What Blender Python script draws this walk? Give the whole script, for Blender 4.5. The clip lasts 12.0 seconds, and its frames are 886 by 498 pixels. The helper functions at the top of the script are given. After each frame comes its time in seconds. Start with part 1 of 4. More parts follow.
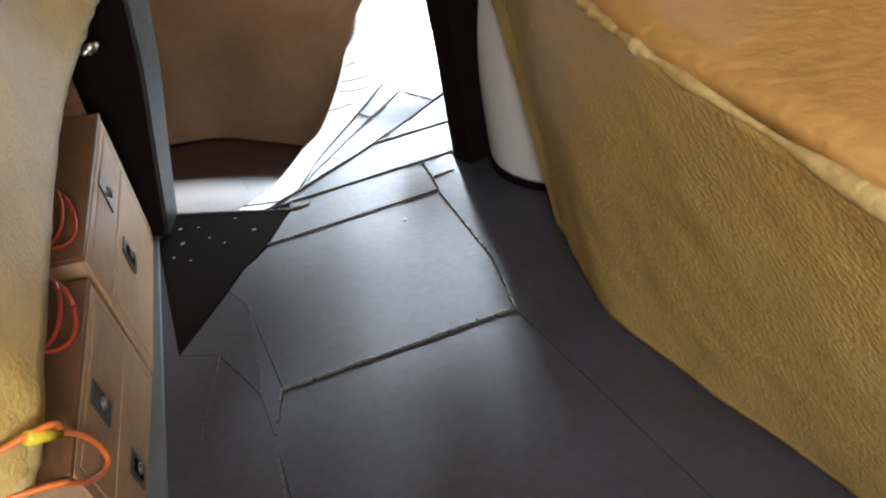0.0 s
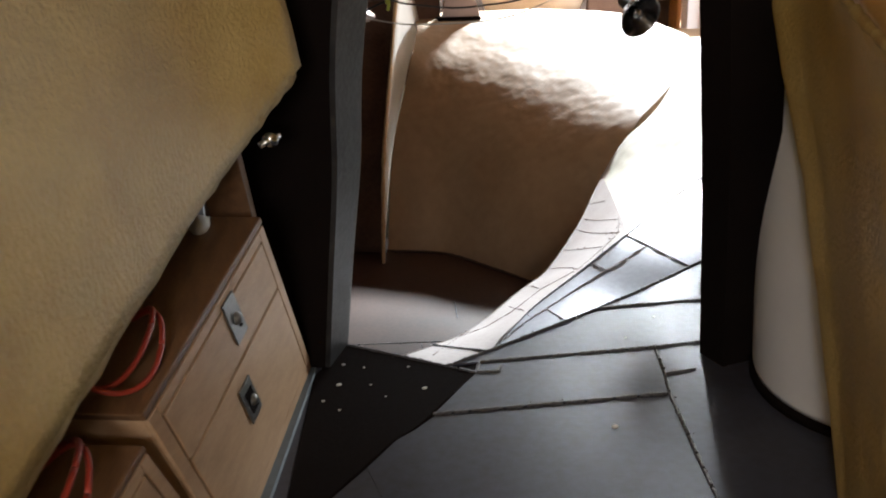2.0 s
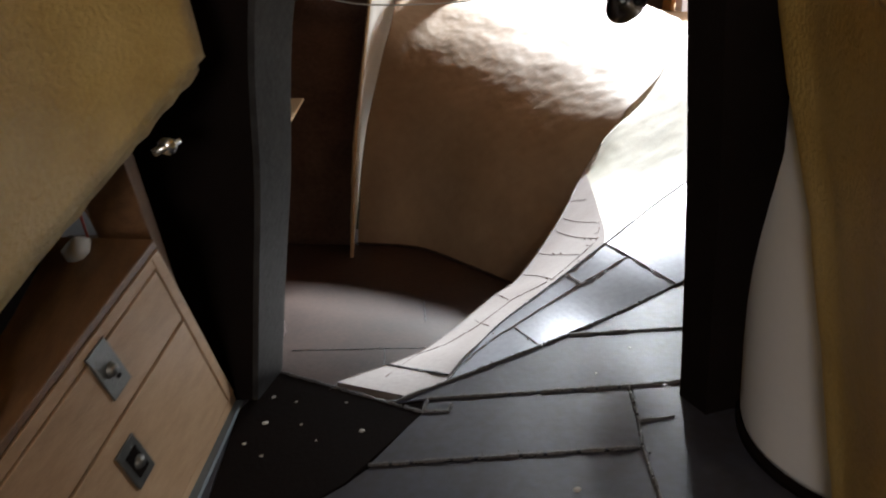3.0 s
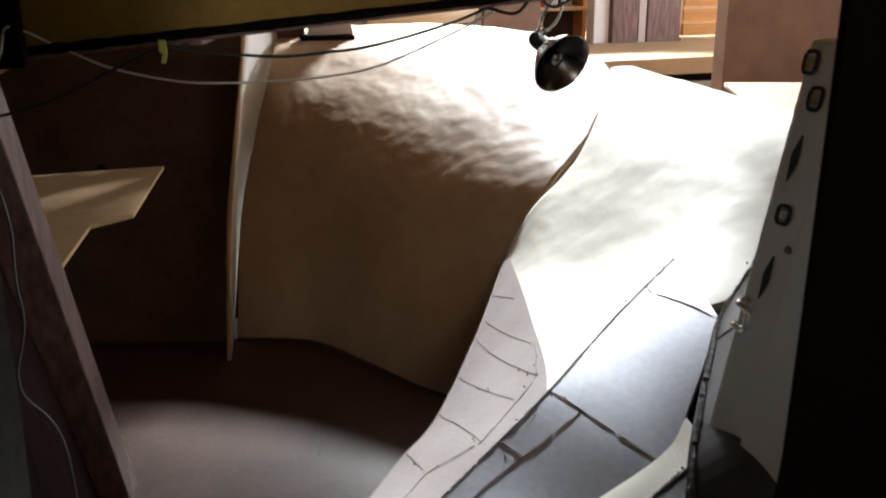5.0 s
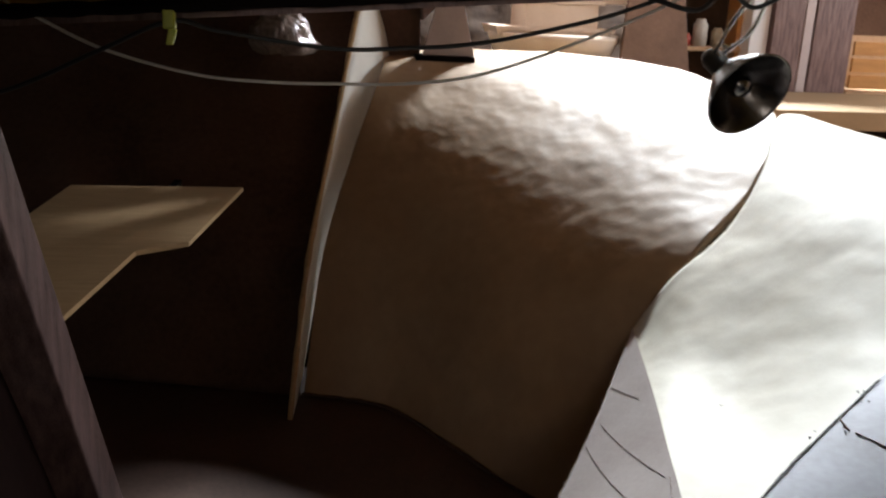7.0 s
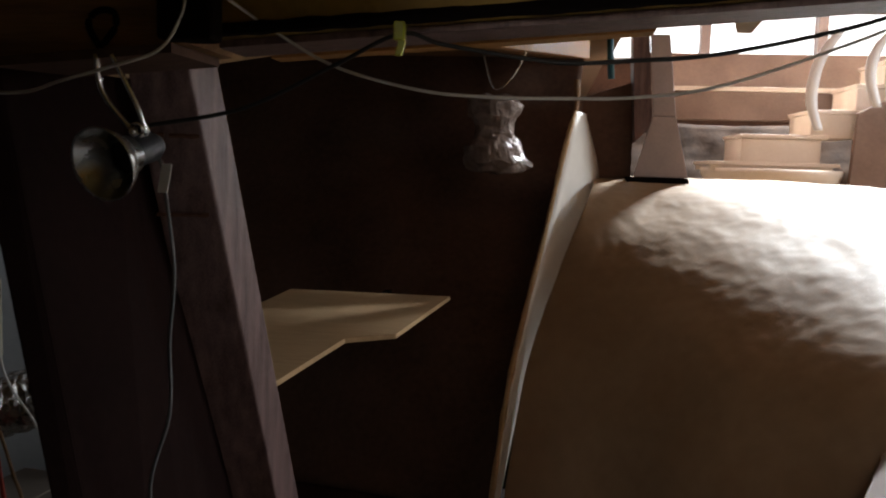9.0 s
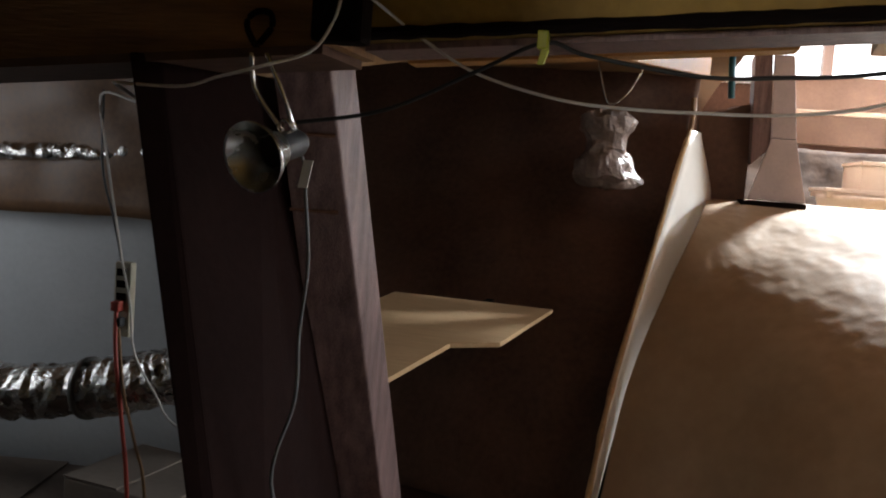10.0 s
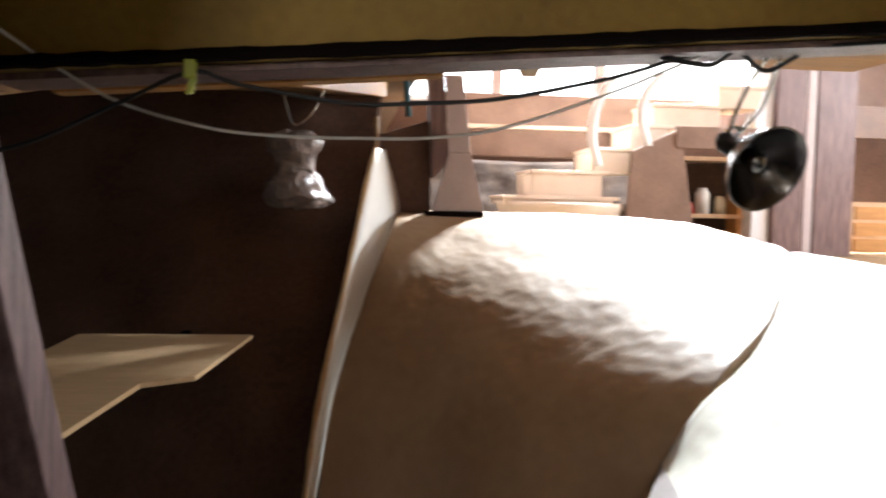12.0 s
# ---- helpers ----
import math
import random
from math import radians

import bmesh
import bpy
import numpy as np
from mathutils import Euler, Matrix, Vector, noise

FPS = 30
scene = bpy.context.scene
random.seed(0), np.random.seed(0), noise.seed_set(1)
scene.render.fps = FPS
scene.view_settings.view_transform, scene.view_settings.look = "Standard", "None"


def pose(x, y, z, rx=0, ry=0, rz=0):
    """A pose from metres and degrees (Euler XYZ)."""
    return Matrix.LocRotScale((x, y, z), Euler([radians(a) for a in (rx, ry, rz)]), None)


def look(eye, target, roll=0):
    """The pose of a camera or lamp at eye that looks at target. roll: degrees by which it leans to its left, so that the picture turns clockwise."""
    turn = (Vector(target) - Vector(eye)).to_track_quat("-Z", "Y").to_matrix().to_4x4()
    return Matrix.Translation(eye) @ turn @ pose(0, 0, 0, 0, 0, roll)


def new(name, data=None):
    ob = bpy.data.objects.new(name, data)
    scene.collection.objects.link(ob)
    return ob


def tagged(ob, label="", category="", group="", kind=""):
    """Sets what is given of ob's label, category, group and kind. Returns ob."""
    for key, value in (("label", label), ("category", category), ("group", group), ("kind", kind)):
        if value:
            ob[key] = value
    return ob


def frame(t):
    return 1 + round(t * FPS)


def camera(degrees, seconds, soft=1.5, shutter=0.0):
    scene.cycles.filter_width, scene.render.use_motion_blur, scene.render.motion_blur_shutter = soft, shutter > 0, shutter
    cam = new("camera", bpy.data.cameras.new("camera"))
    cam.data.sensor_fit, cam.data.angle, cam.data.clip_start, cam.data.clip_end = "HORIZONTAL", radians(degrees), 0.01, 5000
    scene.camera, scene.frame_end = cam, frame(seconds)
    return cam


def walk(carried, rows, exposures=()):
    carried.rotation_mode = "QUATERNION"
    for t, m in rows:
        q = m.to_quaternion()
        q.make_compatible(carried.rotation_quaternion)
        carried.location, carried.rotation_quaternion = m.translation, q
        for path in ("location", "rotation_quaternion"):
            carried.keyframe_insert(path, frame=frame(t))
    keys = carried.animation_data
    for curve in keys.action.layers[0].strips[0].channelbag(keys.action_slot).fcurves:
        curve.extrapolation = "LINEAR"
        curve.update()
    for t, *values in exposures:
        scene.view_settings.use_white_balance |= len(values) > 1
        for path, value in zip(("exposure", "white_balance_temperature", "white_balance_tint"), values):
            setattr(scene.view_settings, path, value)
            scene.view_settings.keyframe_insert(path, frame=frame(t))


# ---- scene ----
cam = camera(54.86, 12.0, soft=2.0, shutter=0.4)
WALK = [
    (0, pose(-0.919, -2.876, 1.634, 62.28, 6.95, -27.48)),
    (0.2, pose(-0.888, -2.860, 1.634, 62.65, 5.60, -25.45)),
    (0.5, pose(-0.821, -2.763, 1.613, 65.54, 3.00, -23.43)),
    (1, pose(-0.756, -2.502, 1.549, 71.26, 0.62, -18.39)),
    (1.5, pose(-0.711, -2.356, 1.560, 70.44, 1.57, -13.18)),
    (2, pose(-0.601, -2.175, 1.483, 71.88, 1.77, -8.38)),
    (2.5, pose(-0.458, -1.993, 1.461, 70.42, 0.29, -6.44)),
    (2.7, pose(-0.441, -1.928, 1.468, 70.45, 0.33, -7.15)),
    (4.3, pose(-0.251, -1.102, 1.525, 68.68, 1.56, -11.67)),
    (4.5, pose(-0.226, -1.002, 1.534, 68.63, 1.23, -10.86)),
    (5, pose(-0.176, -0.792, 1.559, 71.50, 0.84, -15.09)),
    (5.2, pose(-0.154, -0.717, 1.554, 71.92, 1.50, -13.81)),
    (5.5, pose(-0.115, -0.596, 1.556, 69.81, 1.95, -9.87)),
    (6, pose(-0.047, -0.411, 1.536, 67.70, 0.77, -7.36)),
    (6.5, pose(0.007, -0.184, 1.468, 70.03, 0.70, -10.12)),
    (6.7, pose(0.010, -0.067, 1.454, 71.46, -0.63, -8.84)),
    (8.3, pose(0.015, 0.027, 1.146, 83.12, -2.45, -0.75)),
    (8.5, pose(-0.003, 0.016, 1.127, 83.65, -0.50, 2.77)),
    (9, pose(-0.017, 0.031, 1.136, 84.28, -1.68, 7.03)),
    (9.5, pose(-0.050, 0.012, 1.125, 84.43, -3.59, 9.78)),
    (10, pose(-0.081, -0.002, 1.122, 84.71, -4.50, 13.53)),
    (10.5, pose(-0.086, -0.004, 1.121, 85.02, -4.62, 13.80)),
    (11, pose(-0.075, 0.015, 1.129, 85.15, -4.91, 9.77)),
    (11.5, pose(-0.044, 0.002, 1.131, 86.45, -4.22, 2.97)),
    (12, pose(0.000, -0.000, 1.143, 86.90, -1.31, -6.00)),
]
walk(cam, WALK, [(0, 1.1, 6250, 9), (1.5, 0.6, 6600, 11), (2.5, 0.1, 6900, 14), (4.3, -0.1, 6900, 14), (5.0, -0.25, 6900, 14), (5.5, -0.6, 6900, 14), (6.6, -0.8, 6900, 14), (8.5, -1.0, 6900, 14), (9.5, -0.35, 6900, 14), (10.5, 0.4, 6700, 13), (11.0, 0.75, 6700, 13), (11.5, 1.0, 6700, 13), (12, 0.3, 6700, 13)])


# ---- light ----
world = bpy.data.worlds.new("world")
scene.world = world
world.use_nodes = True
_n = world.node_tree.nodes
_sky = _n.new("ShaderNodeTexSky")
_sky.sky_type, _sky.sun_disc = "NISHITA", False
_sky.sun_elevation, _sky.sun_rotation = radians(50), radians(60)
world.node_tree.links.new(_sky.outputs[0], _n["Background"].inputs[0])
_n["Background"].inputs[1].default_value = 0.15


def area_lamp(name, eye, target, sx, sy, watts, colour=(1, 1, 1)):
    d = bpy.data.lights.new(name, "AREA")
    d.shape, d.size, d.size_y, d.energy, d.color = "RECTANGLE", sx, sy, watts, colour
    ob = new(name, d)
    ob.matrix_world = look(eye, target)
    return ob


area_lamp("far_window_lamp", (4.1, 9.45, 3.1), (1.0, 4.4, 0.9), 2.6, 1.2, 170, (0.84, 0.94, 1.0))
area_lamp("right_window_lamp", (7.85, 5.6, 3.0), (0.8, 4.2, 1.0), 2.6, 1.6, 470, (0.84, 0.94, 1.0))
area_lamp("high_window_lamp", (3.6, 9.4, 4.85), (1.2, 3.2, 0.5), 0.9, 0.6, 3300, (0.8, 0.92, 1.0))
# added fill that brightens the bay; the left wall holds no window
area_lamp("bay_fill_lamp", (-3.15, 1.95, 1.0), (-1.6, 2.6, 0.5), 0.5, 0.5, 7, (0.85, 0.93, 1.0))
# added fill from behind, source unseen, to brighten the bench and yellow foam
area_lamp("rear_fill_lamp", (-1.25, -4.5, 1.75), (0.5, -1.2, 0.75), 1.0, 0.9, 62, (1.0, 0.975, 0.93))


# ---- materials ----
def material(name, base, rough=0.6, metal=0.0, var=0.25, scale=6.0, bump=0.15, bscale=40.0, second=None, spec=0.5, stretch=(1, 1, 1)):
    m = bpy.data.materials.new(name)
    m.use_nodes = True
    nt = m.node_tree
    b = nt.nodes["Principled BSDF"]
    geo = nt.nodes.new("ShaderNodeTexCoord")
    n1, n2 = nt.nodes.new("ShaderNodeTexNoise"), nt.nodes.new("ShaderNodeTexNoise")
    n1.inputs["Scale"].default_value, n1.inputs["Detail"].default_value = scale, 6
    n2.inputs["Scale"].default_value, n2.inputs["Detail"].default_value = bscale, 8
    mp = nt.nodes.new("ShaderNodeMapping")
    mp.inputs["Scale"].default_value = stretch
    nt.links.new(geo.outputs["Object"], mp.inputs["Vector"])
    nt.links.new(mp.outputs["Vector"], n1.inputs["Vector"])
    nt.links.new(mp.outputs["Vector"], n2.inputs["Vector"])
    ramp = nt.nodes.new("ShaderNodeValToRGB")
    dark = [c * (1 - var) for c in base] if second is None else second
    ramp.color_ramp.elements[0].position, ramp.color_ramp.elements[1].position = 0.32, 0.68
    ramp.color_ramp.elements[0].color = (*dark, 1)
    ramp.color_ramp.elements[1].color = (*base, 1)
    mix = nt.nodes.new("ShaderNodeMath")
    mix.operation = "MULTIPLY_ADD"
    mix.inputs[1].default_value, mix.inputs[2].default_value = 0.35, 0.0
    add = nt.nodes.new("ShaderNodeMath")
    add.operation = "MULTIPLY_ADD"
    add.inputs[1].default_value = 0.65
    nt.links.new(n2.outputs["Fac"], mix.inputs[0])
    nt.links.new(n1.outputs["Fac"], add.inputs[0])
    nt.links.new(mix.outputs[0], add.inputs[2])
    nt.links.new(add.outputs[0], ramp.inputs[0])
    nt.links.new(ramp.outputs[0], b.inputs["Base Color"])
    b.inputs["Metallic"].default_value = metal
    b.inputs["Specular IOR Level"].default_value = spec
    rr = nt.nodes.new("ShaderNodeMapRange")
    rr.inputs["To Min"].default_value, rr.inputs["To Max"].default_value = max(0.03, rough - 0.1), min(1, rough + 0.12)
    nt.links.new(n1.outputs["Fac"], rr.inputs["Value"])
    nt.links.new(rr.outputs[0], b.inputs["Roughness"])
    if bump:
        bp = nt.nodes.new("ShaderNodeBump")
        bp.inputs["Strength"].default_value, bp.inputs["Distance"].default_value = bump, 0.01
        nt.links.new(n2.outputs["Fac"], bp.inputs["Height"])
        nt.links.new(bp.outputs[0], b.inputs["Normal"])
    return m


M_STEEL = material("dark_steel", (0.05, 0.055, 0.08), 0.46, 0.0, 0.35, 2.2, 0.08, 35, (0.03, 0.026, 0.028), 0.45)
M_STEEL_DARK = material("black_steel", (0.0095, 0.0065, 0.0058), 0.9, 0.0, 0.3, 5, 0.1, 70, None, 0.03)
M_STEEL_BLUE = material("blue_steel", (0.34, 0.35, 0.4), 0.42, 0.2, 0.3, 2.5, 0.03, 40, (0.24, 0.24, 0.265))
M_STEEL_PINK = material("pale_steel", (0.46, 0.41, 0.39), 0.55, 0.0, 0.3, 4, 0.03, 60, (0.36, 0.3, 0.28))
M_WELD = material("weld_bead", (0.1, 0.092, 0.092), 0.55, 0.1, 0.6, 60, 0.5, 120)
M_PIT = material("pit_steel", (0.085, 0.047, 0.035), 0.55, 0.0, 0.35, 3, 0.05, 50, (0.038, 0.019, 0.014), 0.3)
# dark brown that paints shade under the balcony and inside the rack
M_VOID_SHADE = material("void_shade", (0.07, 0.042, 0.028), 0.85, 0.0, 0.5, 6, 0.4, 25, (0.03, 0.018, 0.013), 0.2)
M_FOAM = material("tan_foam", (0.34, 0.22, 0.125), 0.55, 0.0, 0.15, 2.5, 0.15, 14, (0.25, 0.15, 0.078))
M_DOME = material("white_foam", (0.64, 0.61, 0.53), 0.6, 0.0, 0.1, 2.5, 0.12, 16, (0.56, 0.52, 0.42))
# rib white raised above the foam white, painting in window light it misses
M_RIB_BRIGHT = material("brightened_rib_skin", (0.86, 0.84, 0.78), 0.5, 0.0, 0.1, 3, 0.1, 20)
# darkened copy of the spun metal; the mirrored dark room is in its colour
M_LAMP_SHADED = material("shaded_lamp_metal", (0.16, 0.15, 0.145), 0.2, 1.0, 0.2, 10, 0.05, 140)
M_HULL = material("dark_hull", (0.16, 0.09, 0.063), 0.8, 0.0, 0.4, 2.0, 0.15, 30, (0.07, 0.038, 0.027), 0.2)
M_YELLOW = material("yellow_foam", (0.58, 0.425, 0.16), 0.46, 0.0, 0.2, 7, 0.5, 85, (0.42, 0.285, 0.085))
# header foam, darker and more saturated than the yellow foam
M_MUSTARD = material("mustard_foam", (0.34, 0.215, 0.045), 0.55, 0.0, 0.3, 3, 0.4, 40, (0.2, 0.118, 0.025), 0.3)
M_ORANGE = material("orange_foam", (0.48, 0.29, 0.105), 0.45, 0.0, 0.25, 3, 0.35, 30, (0.36, 0.2, 0.07))
M_WHITE = material("white_enamel", (0.7, 0.7, 0.72), 0.35, 0.0, 0.06, 4, 0.02, 50)
M_WOOD = material("pine_wood", (0.5, 0.33, 0.2), 0.5, 0.0, 0.2, 5, 0.08, 30, (0.37, 0.225, 0.125), 0.4, (7, 0.6, 7))
M_PLY = material("plywood", (0.5, 0.33, 0.185), 0.7, 0.0, 0.15, 5, 0.06, 30, (0.37, 0.23, 0.115), 0.15, (1, 9, 9))
M_BROWN = material("red_brown_steel", (0.26, 0.165, 0.155), 0.45, 0.1, 0.3, 5, 0.25, 60, (0.06, 0.03, 0.027), 0.5, (7, 7, 0.8))
M_BEAM = material("old_timber", (0.28, 0.15, 0.06), 0.6, 0.0, 0.4, 3, 0.2, 20, (0.14, 0.07, 0.03), 0.4, (1, 8, 8))
M_GREY = material("grey_paint", (0.4, 0.42, 0.43), 0.6, 0.0, 0.15, 4, 0.15, 40)
M_PINK = material("primer_steel", (0.23, 0.145, 0.11), 0.55, 0.0, 0.25, 4, 0.1, 40, (0.15, 0.09, 0.065))
M_GREY_STEEL = material("grey_strip", (0.16, 0.19, 0.21), 0.45, 0.3, 0.3, 6, 0.1, 60)
M_WELD_PALE = material("pale_weld", (0.3, 0.22, 0.19), 0.65, 0.0, 0.4, 60, 0.5, 120)
M_RIM = material("foam_rim", (0.5, 0.4, 0.2), 0.7, 0.0, 0.35, 14, 0.5, 40, (0.3, 0.2, 0.07))
M_TIMBER = material("stained_timber", (0.36, 0.185, 0.075), 0.5, 0.0, 0.5, 2.5, 0.25, 16, (0.13, 0.06, 0.026), 0.5, (0.8, 9, 9))
M_POST = material("worn_black_steel", (0.036, 0.035, 0.035), 0.5, 0.1, 0.5, 14, 0.15, 60, (0.011, 0.01, 0.01), 0.3)
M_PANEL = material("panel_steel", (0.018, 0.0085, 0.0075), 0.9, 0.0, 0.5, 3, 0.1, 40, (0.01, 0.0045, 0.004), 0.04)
M_RUST = material("rusty_steel", (0.2, 0.09, 0.05), 0.7, 0.2, 0.4, 20, 0.4, 60)
M_WOOD_RED = material("red_brown_wood", (0.2, 0.105, 0.05), 0.5, 0.0, 0.3, 6, 0.1, 40, (0.11, 0.055, 0.028), 0.4, (7, 0.6, 7))
M_ZINC = material("zinc_plate", (0.22, 0.22, 0.21), 0.4, 0.8, 0.4, 25, 0.15, 90)
M_CHROME = material("bright_metal", (0.7, 0.7, 0.68), 0.22, 1.0, 0.1, 20, 0.03, 90)
M_ALU = material("spun_metal", (0.5, 0.5, 0.49), 0.25, 1.0, 0.15, 10, 0.05, 140)
M_RUBBER = material("black_rubber", (0.015, 0.015, 0.016), 0.5, 0.0, 0.2, 20, 0.05, 80)
M_CORD_WHITE = material("white_cord", (0.6, 0.57, 0.52), 0.5)
M_GREY_CORD = material("grey_cord", (0.12, 0.12, 0.12), 0.5)
M_CORD_RED = material("red_cord", (0.36, 0.04, 0.022), 0.45)
M_ORANGE_CORD = material("orange_hose", (0.8, 0.2, 0.04), 0.4)
M_YELLOW_PLASTIC = material("yellow_plastic", (0.7, 0.55, 0.04), 0.4)
M_LIME = material("lime_plastic", (0.5, 0.55, 0.05), 0.4)
M_PAPER = material("paper", (0.75, 0.73, 0.68), 0.7)
M_BEIGE = material("beige_plastic", (0.4, 0.36, 0.27), 0.5)
M_FOIL = material("crinkled_foil", (0.6, 0.59, 0.57), 0.25, 1.0, 0.2, 30, 0.6, 60)
M_PLASTIC = material("dusty_plastic", (0.36, 0.29, 0.26), 0.22, 0.0, 0.35, 14, 0.8, 34, (0.2, 0.15, 0.13))
M_CARTON = material("dusty_carton", (0.2, 0.16, 0.13), 0.8, 0.0, 0.3, 6, 0.15, 40)
M_CASE = material("grey_case", (0.72, 0.75, 0.78), 0.32, 0.15, 0.1, 5, 0.04, 60)
M_PILLAR = material("pale_primer", (0.5, 0.42, 0.41), 0.5, 0.1, 0.2, 6, 0.1, 50)
M_TEAL = material("teal_paint", (0.02, 0.12, 0.15), 0.4)
M_STAIR = material("pale_stair_steel", (0.68, 0.57, 0.47), 0.5, 0.0, 0.12, 5, 0.08, 50, (0.58, 0.46, 0.36))
M_ORANGE_WOOD = material("orange_wood", (0.5, 0.24, 0.07), 0.5, 0.0, 0.3, 3, 0.1, 30, (0.34, 0.15, 0.045), 0.4, (1, 7, 7))
M_TILE = material("sandy_floor", (0.3, 0.2, 0.11), 0.6, 0.0, 0.2, 4, 0.1, 40)


# ---- mesh helpers ----
# the passage is set out on its own floor, which lies higher than the pit and a little out of level with it
PASSAGE = Matrix(((0.84549, 0.02117, -0.0791, -0.10261), (-0.02566, 0.84774, -0.04737, -0.36255), (0.07776, 0.04954, 0.84443, 0.22998), (0, 0, 0, 1)))
HULL_SPACE = Matrix.Identity(4)
site = HULL_SPACE


def mesh_object(name, bm, mat, smooth=False):
    me = bpy.data.meshes.new(name)
    bm.transform(site)
    bmesh.ops.recalc_face_normals(bm, faces=bm.faces)
    bm.to_mesh(me)
    bm.free()
    if smooth:
        for p in me.polygons:
            p.use_smooth = True
    me.materials.append(mat)
    return new(name, me)


def part(name, bm, mat, parent, label="", smooth=False):
    ob = mesh_object(name, bm, mat, smooth)
    ob.parent = parent
    if parent.type == "EMPTY":
        ob.matrix_parent_inverse = parent.matrix_basis.inverted()
    if label:
        tagged(ob, label)
    return ob


def thing(name, x, y, z, label, category, group=""):
    ob = new(name)
    ob.location = site @ Vector((x, y, z))
    return tagged(ob, label, category, group)


def box(bm, x0, y0, z0, x1, y1, z1, bevel=0.0, m=None):
    g = bmesh.ops.create_cube(bm, size=1)
    vs = g["verts"]
    for v in vs:
        v.co = Vector(((x0 + x1) / 2 + v.co.x * (x1 - x0), (y0 + y1) / 2 + v.co.y * (y1 - y0), (z0 + z1) / 2 + v.co.z * (z1 - z0)))
    if bevel:
        es = list({e for v in vs for e in v.link_edges})
        r = bmesh.ops.bevel(bm, geom=es, offset=bevel, segments=2, affect="EDGES", profile=0.6)
        vs = list({v for f in r["faces"] for v in f.verts} | {v for v in vs if v.is_valid})
    if m is not None:
        bmesh.ops.transform(bm, matrix=m, verts=[v for v in vs if v.is_valid])
    return bm


def boxed(*a, **k):
    return box(bmesh.new(), *a, **k)


def spline(pts, n):
    """Points along a smooth curve through pts."""
    p = [Vector(q) for q in pts]
    p = [p[0] * 2 - p[1]] + p + [p[-1] * 2 - p[-2]]
    out, segs = [], len(p) - 3
    for i in range(n):
        u = i / (n - 1) * segs
        k = min(int(u), segs - 1)
        u -= k
        a, b, c, d = p[k:k + 4]
        out.append(0.5 * ((2 * b) + (c - a) * u + (2 * a - 5 * b + 4 * c - d) * u * u + (3 * b - a - 3 * c + d) * u ** 3))
    return out


def tube(pts, r, seg=8, n=0, uneven=0.0, seed=0):
    """A round bead or cable along pts."""
    bm = bmesh.new()
    rnd = random.Random(seed)
    p = spline(pts, n) if n else [Vector(q) for q in pts]
    rings = []
    for i, c in enumerate(p):
        d = (p[min(i + 1, len(p) - 1)] - p[max(i - 1, 0)]).normalized()
        up = Vector((0, 0, 1)) if abs(d.z) < 0.9 else Vector((1, 0, 0))
        s = d.cross(up).normalized()
        t = s.cross(d)
        rr = r * (1 + uneven * (rnd.random() * 2 - 1))
        rings.append([bm.verts.new(c + (s * math.cos(a) + t * math.sin(a)) * rr) for a in (2 * math.pi * k / seg for k in range(seg))])
    for a, b in zip(rings, rings[1:]):
        for k in range(seg):
            bm.faces.new((a[k], a[(k + 1) % seg], b[(k + 1) % seg], b[k]))
    bm.faces.new(rings[0]), bm.faces.new(rings[-1])
    return bm


def loft(curves, nu, nv, rough=0.0, rscale=3.0, thick=0.0, drop=0.0):
    """A sheet through the curves, nu points along and nv across."""
    bm = bmesh.new()
    cs = [spline(c, nu) for c in curves]
    grid = []
    for i in range(nu):
        col = spline([c[i] for c in cs], nv) if len(cs) > 2 else [cs[0][i].lerp(cs[1][i], j / (nv - 1)) for j in range(nv)]
        grid.append(col)
    if rough:
        src = [[q.copy() for q in c] for c in grid]
        for i in range(nu):
            for j in range(nv):
                a = src[min(i + 1, nu - 1)][j] - src[max(i - 1, 0)][j]
                b = src[i][min(j + 1, nv - 1)] - src[i][max(j - 1, 0)]
                nrm = a.cross(b).normalized()
                q = src[i][j]
                h = noise.noise(q * rscale) + 0.5 * noise.noise(q * rscale * 2.3) + 0.25 * noise.noise(q * rscale * 5.1)
                grid[i][j] = q + nrm * h * rough
    vs = [[bm.verts.new(q) for q in c] for c in grid]
    for i in range(nu - 1):
        for j in range(nv - 1):
            bm.faces.new((vs[i][j], vs[i + 1][j], vs[i + 1][j + 1], vs[i][j + 1]))
    if drop:
        lo = [[bm.verts.new(q - Vector((0, 0, drop))) for q in c] for c in grid]
        for i in range(nu - 1):
            for j in range(nv - 1):
                bm.faces.new((lo[i][j], lo[i][j + 1], lo[i + 1][j + 1], lo[i + 1][j]))
            for j in (0, nv - 1):
                bm.faces.new((vs[i][j], vs[i + 1][j], lo[i + 1][j], lo[i][j]))
        for j in range(nv - 1):
            for i in (0, nu - 1):
                bm.faces.new((vs[i][j], vs[i][j + 1], lo[i][j + 1], lo[i][j]))
    if thick:
        bmesh.ops.recalc_face_normals(bm, faces=bm.faces)
        bmesh.ops.solidify(bm, geom=bm.faces[:], thickness=thick)
    return bm


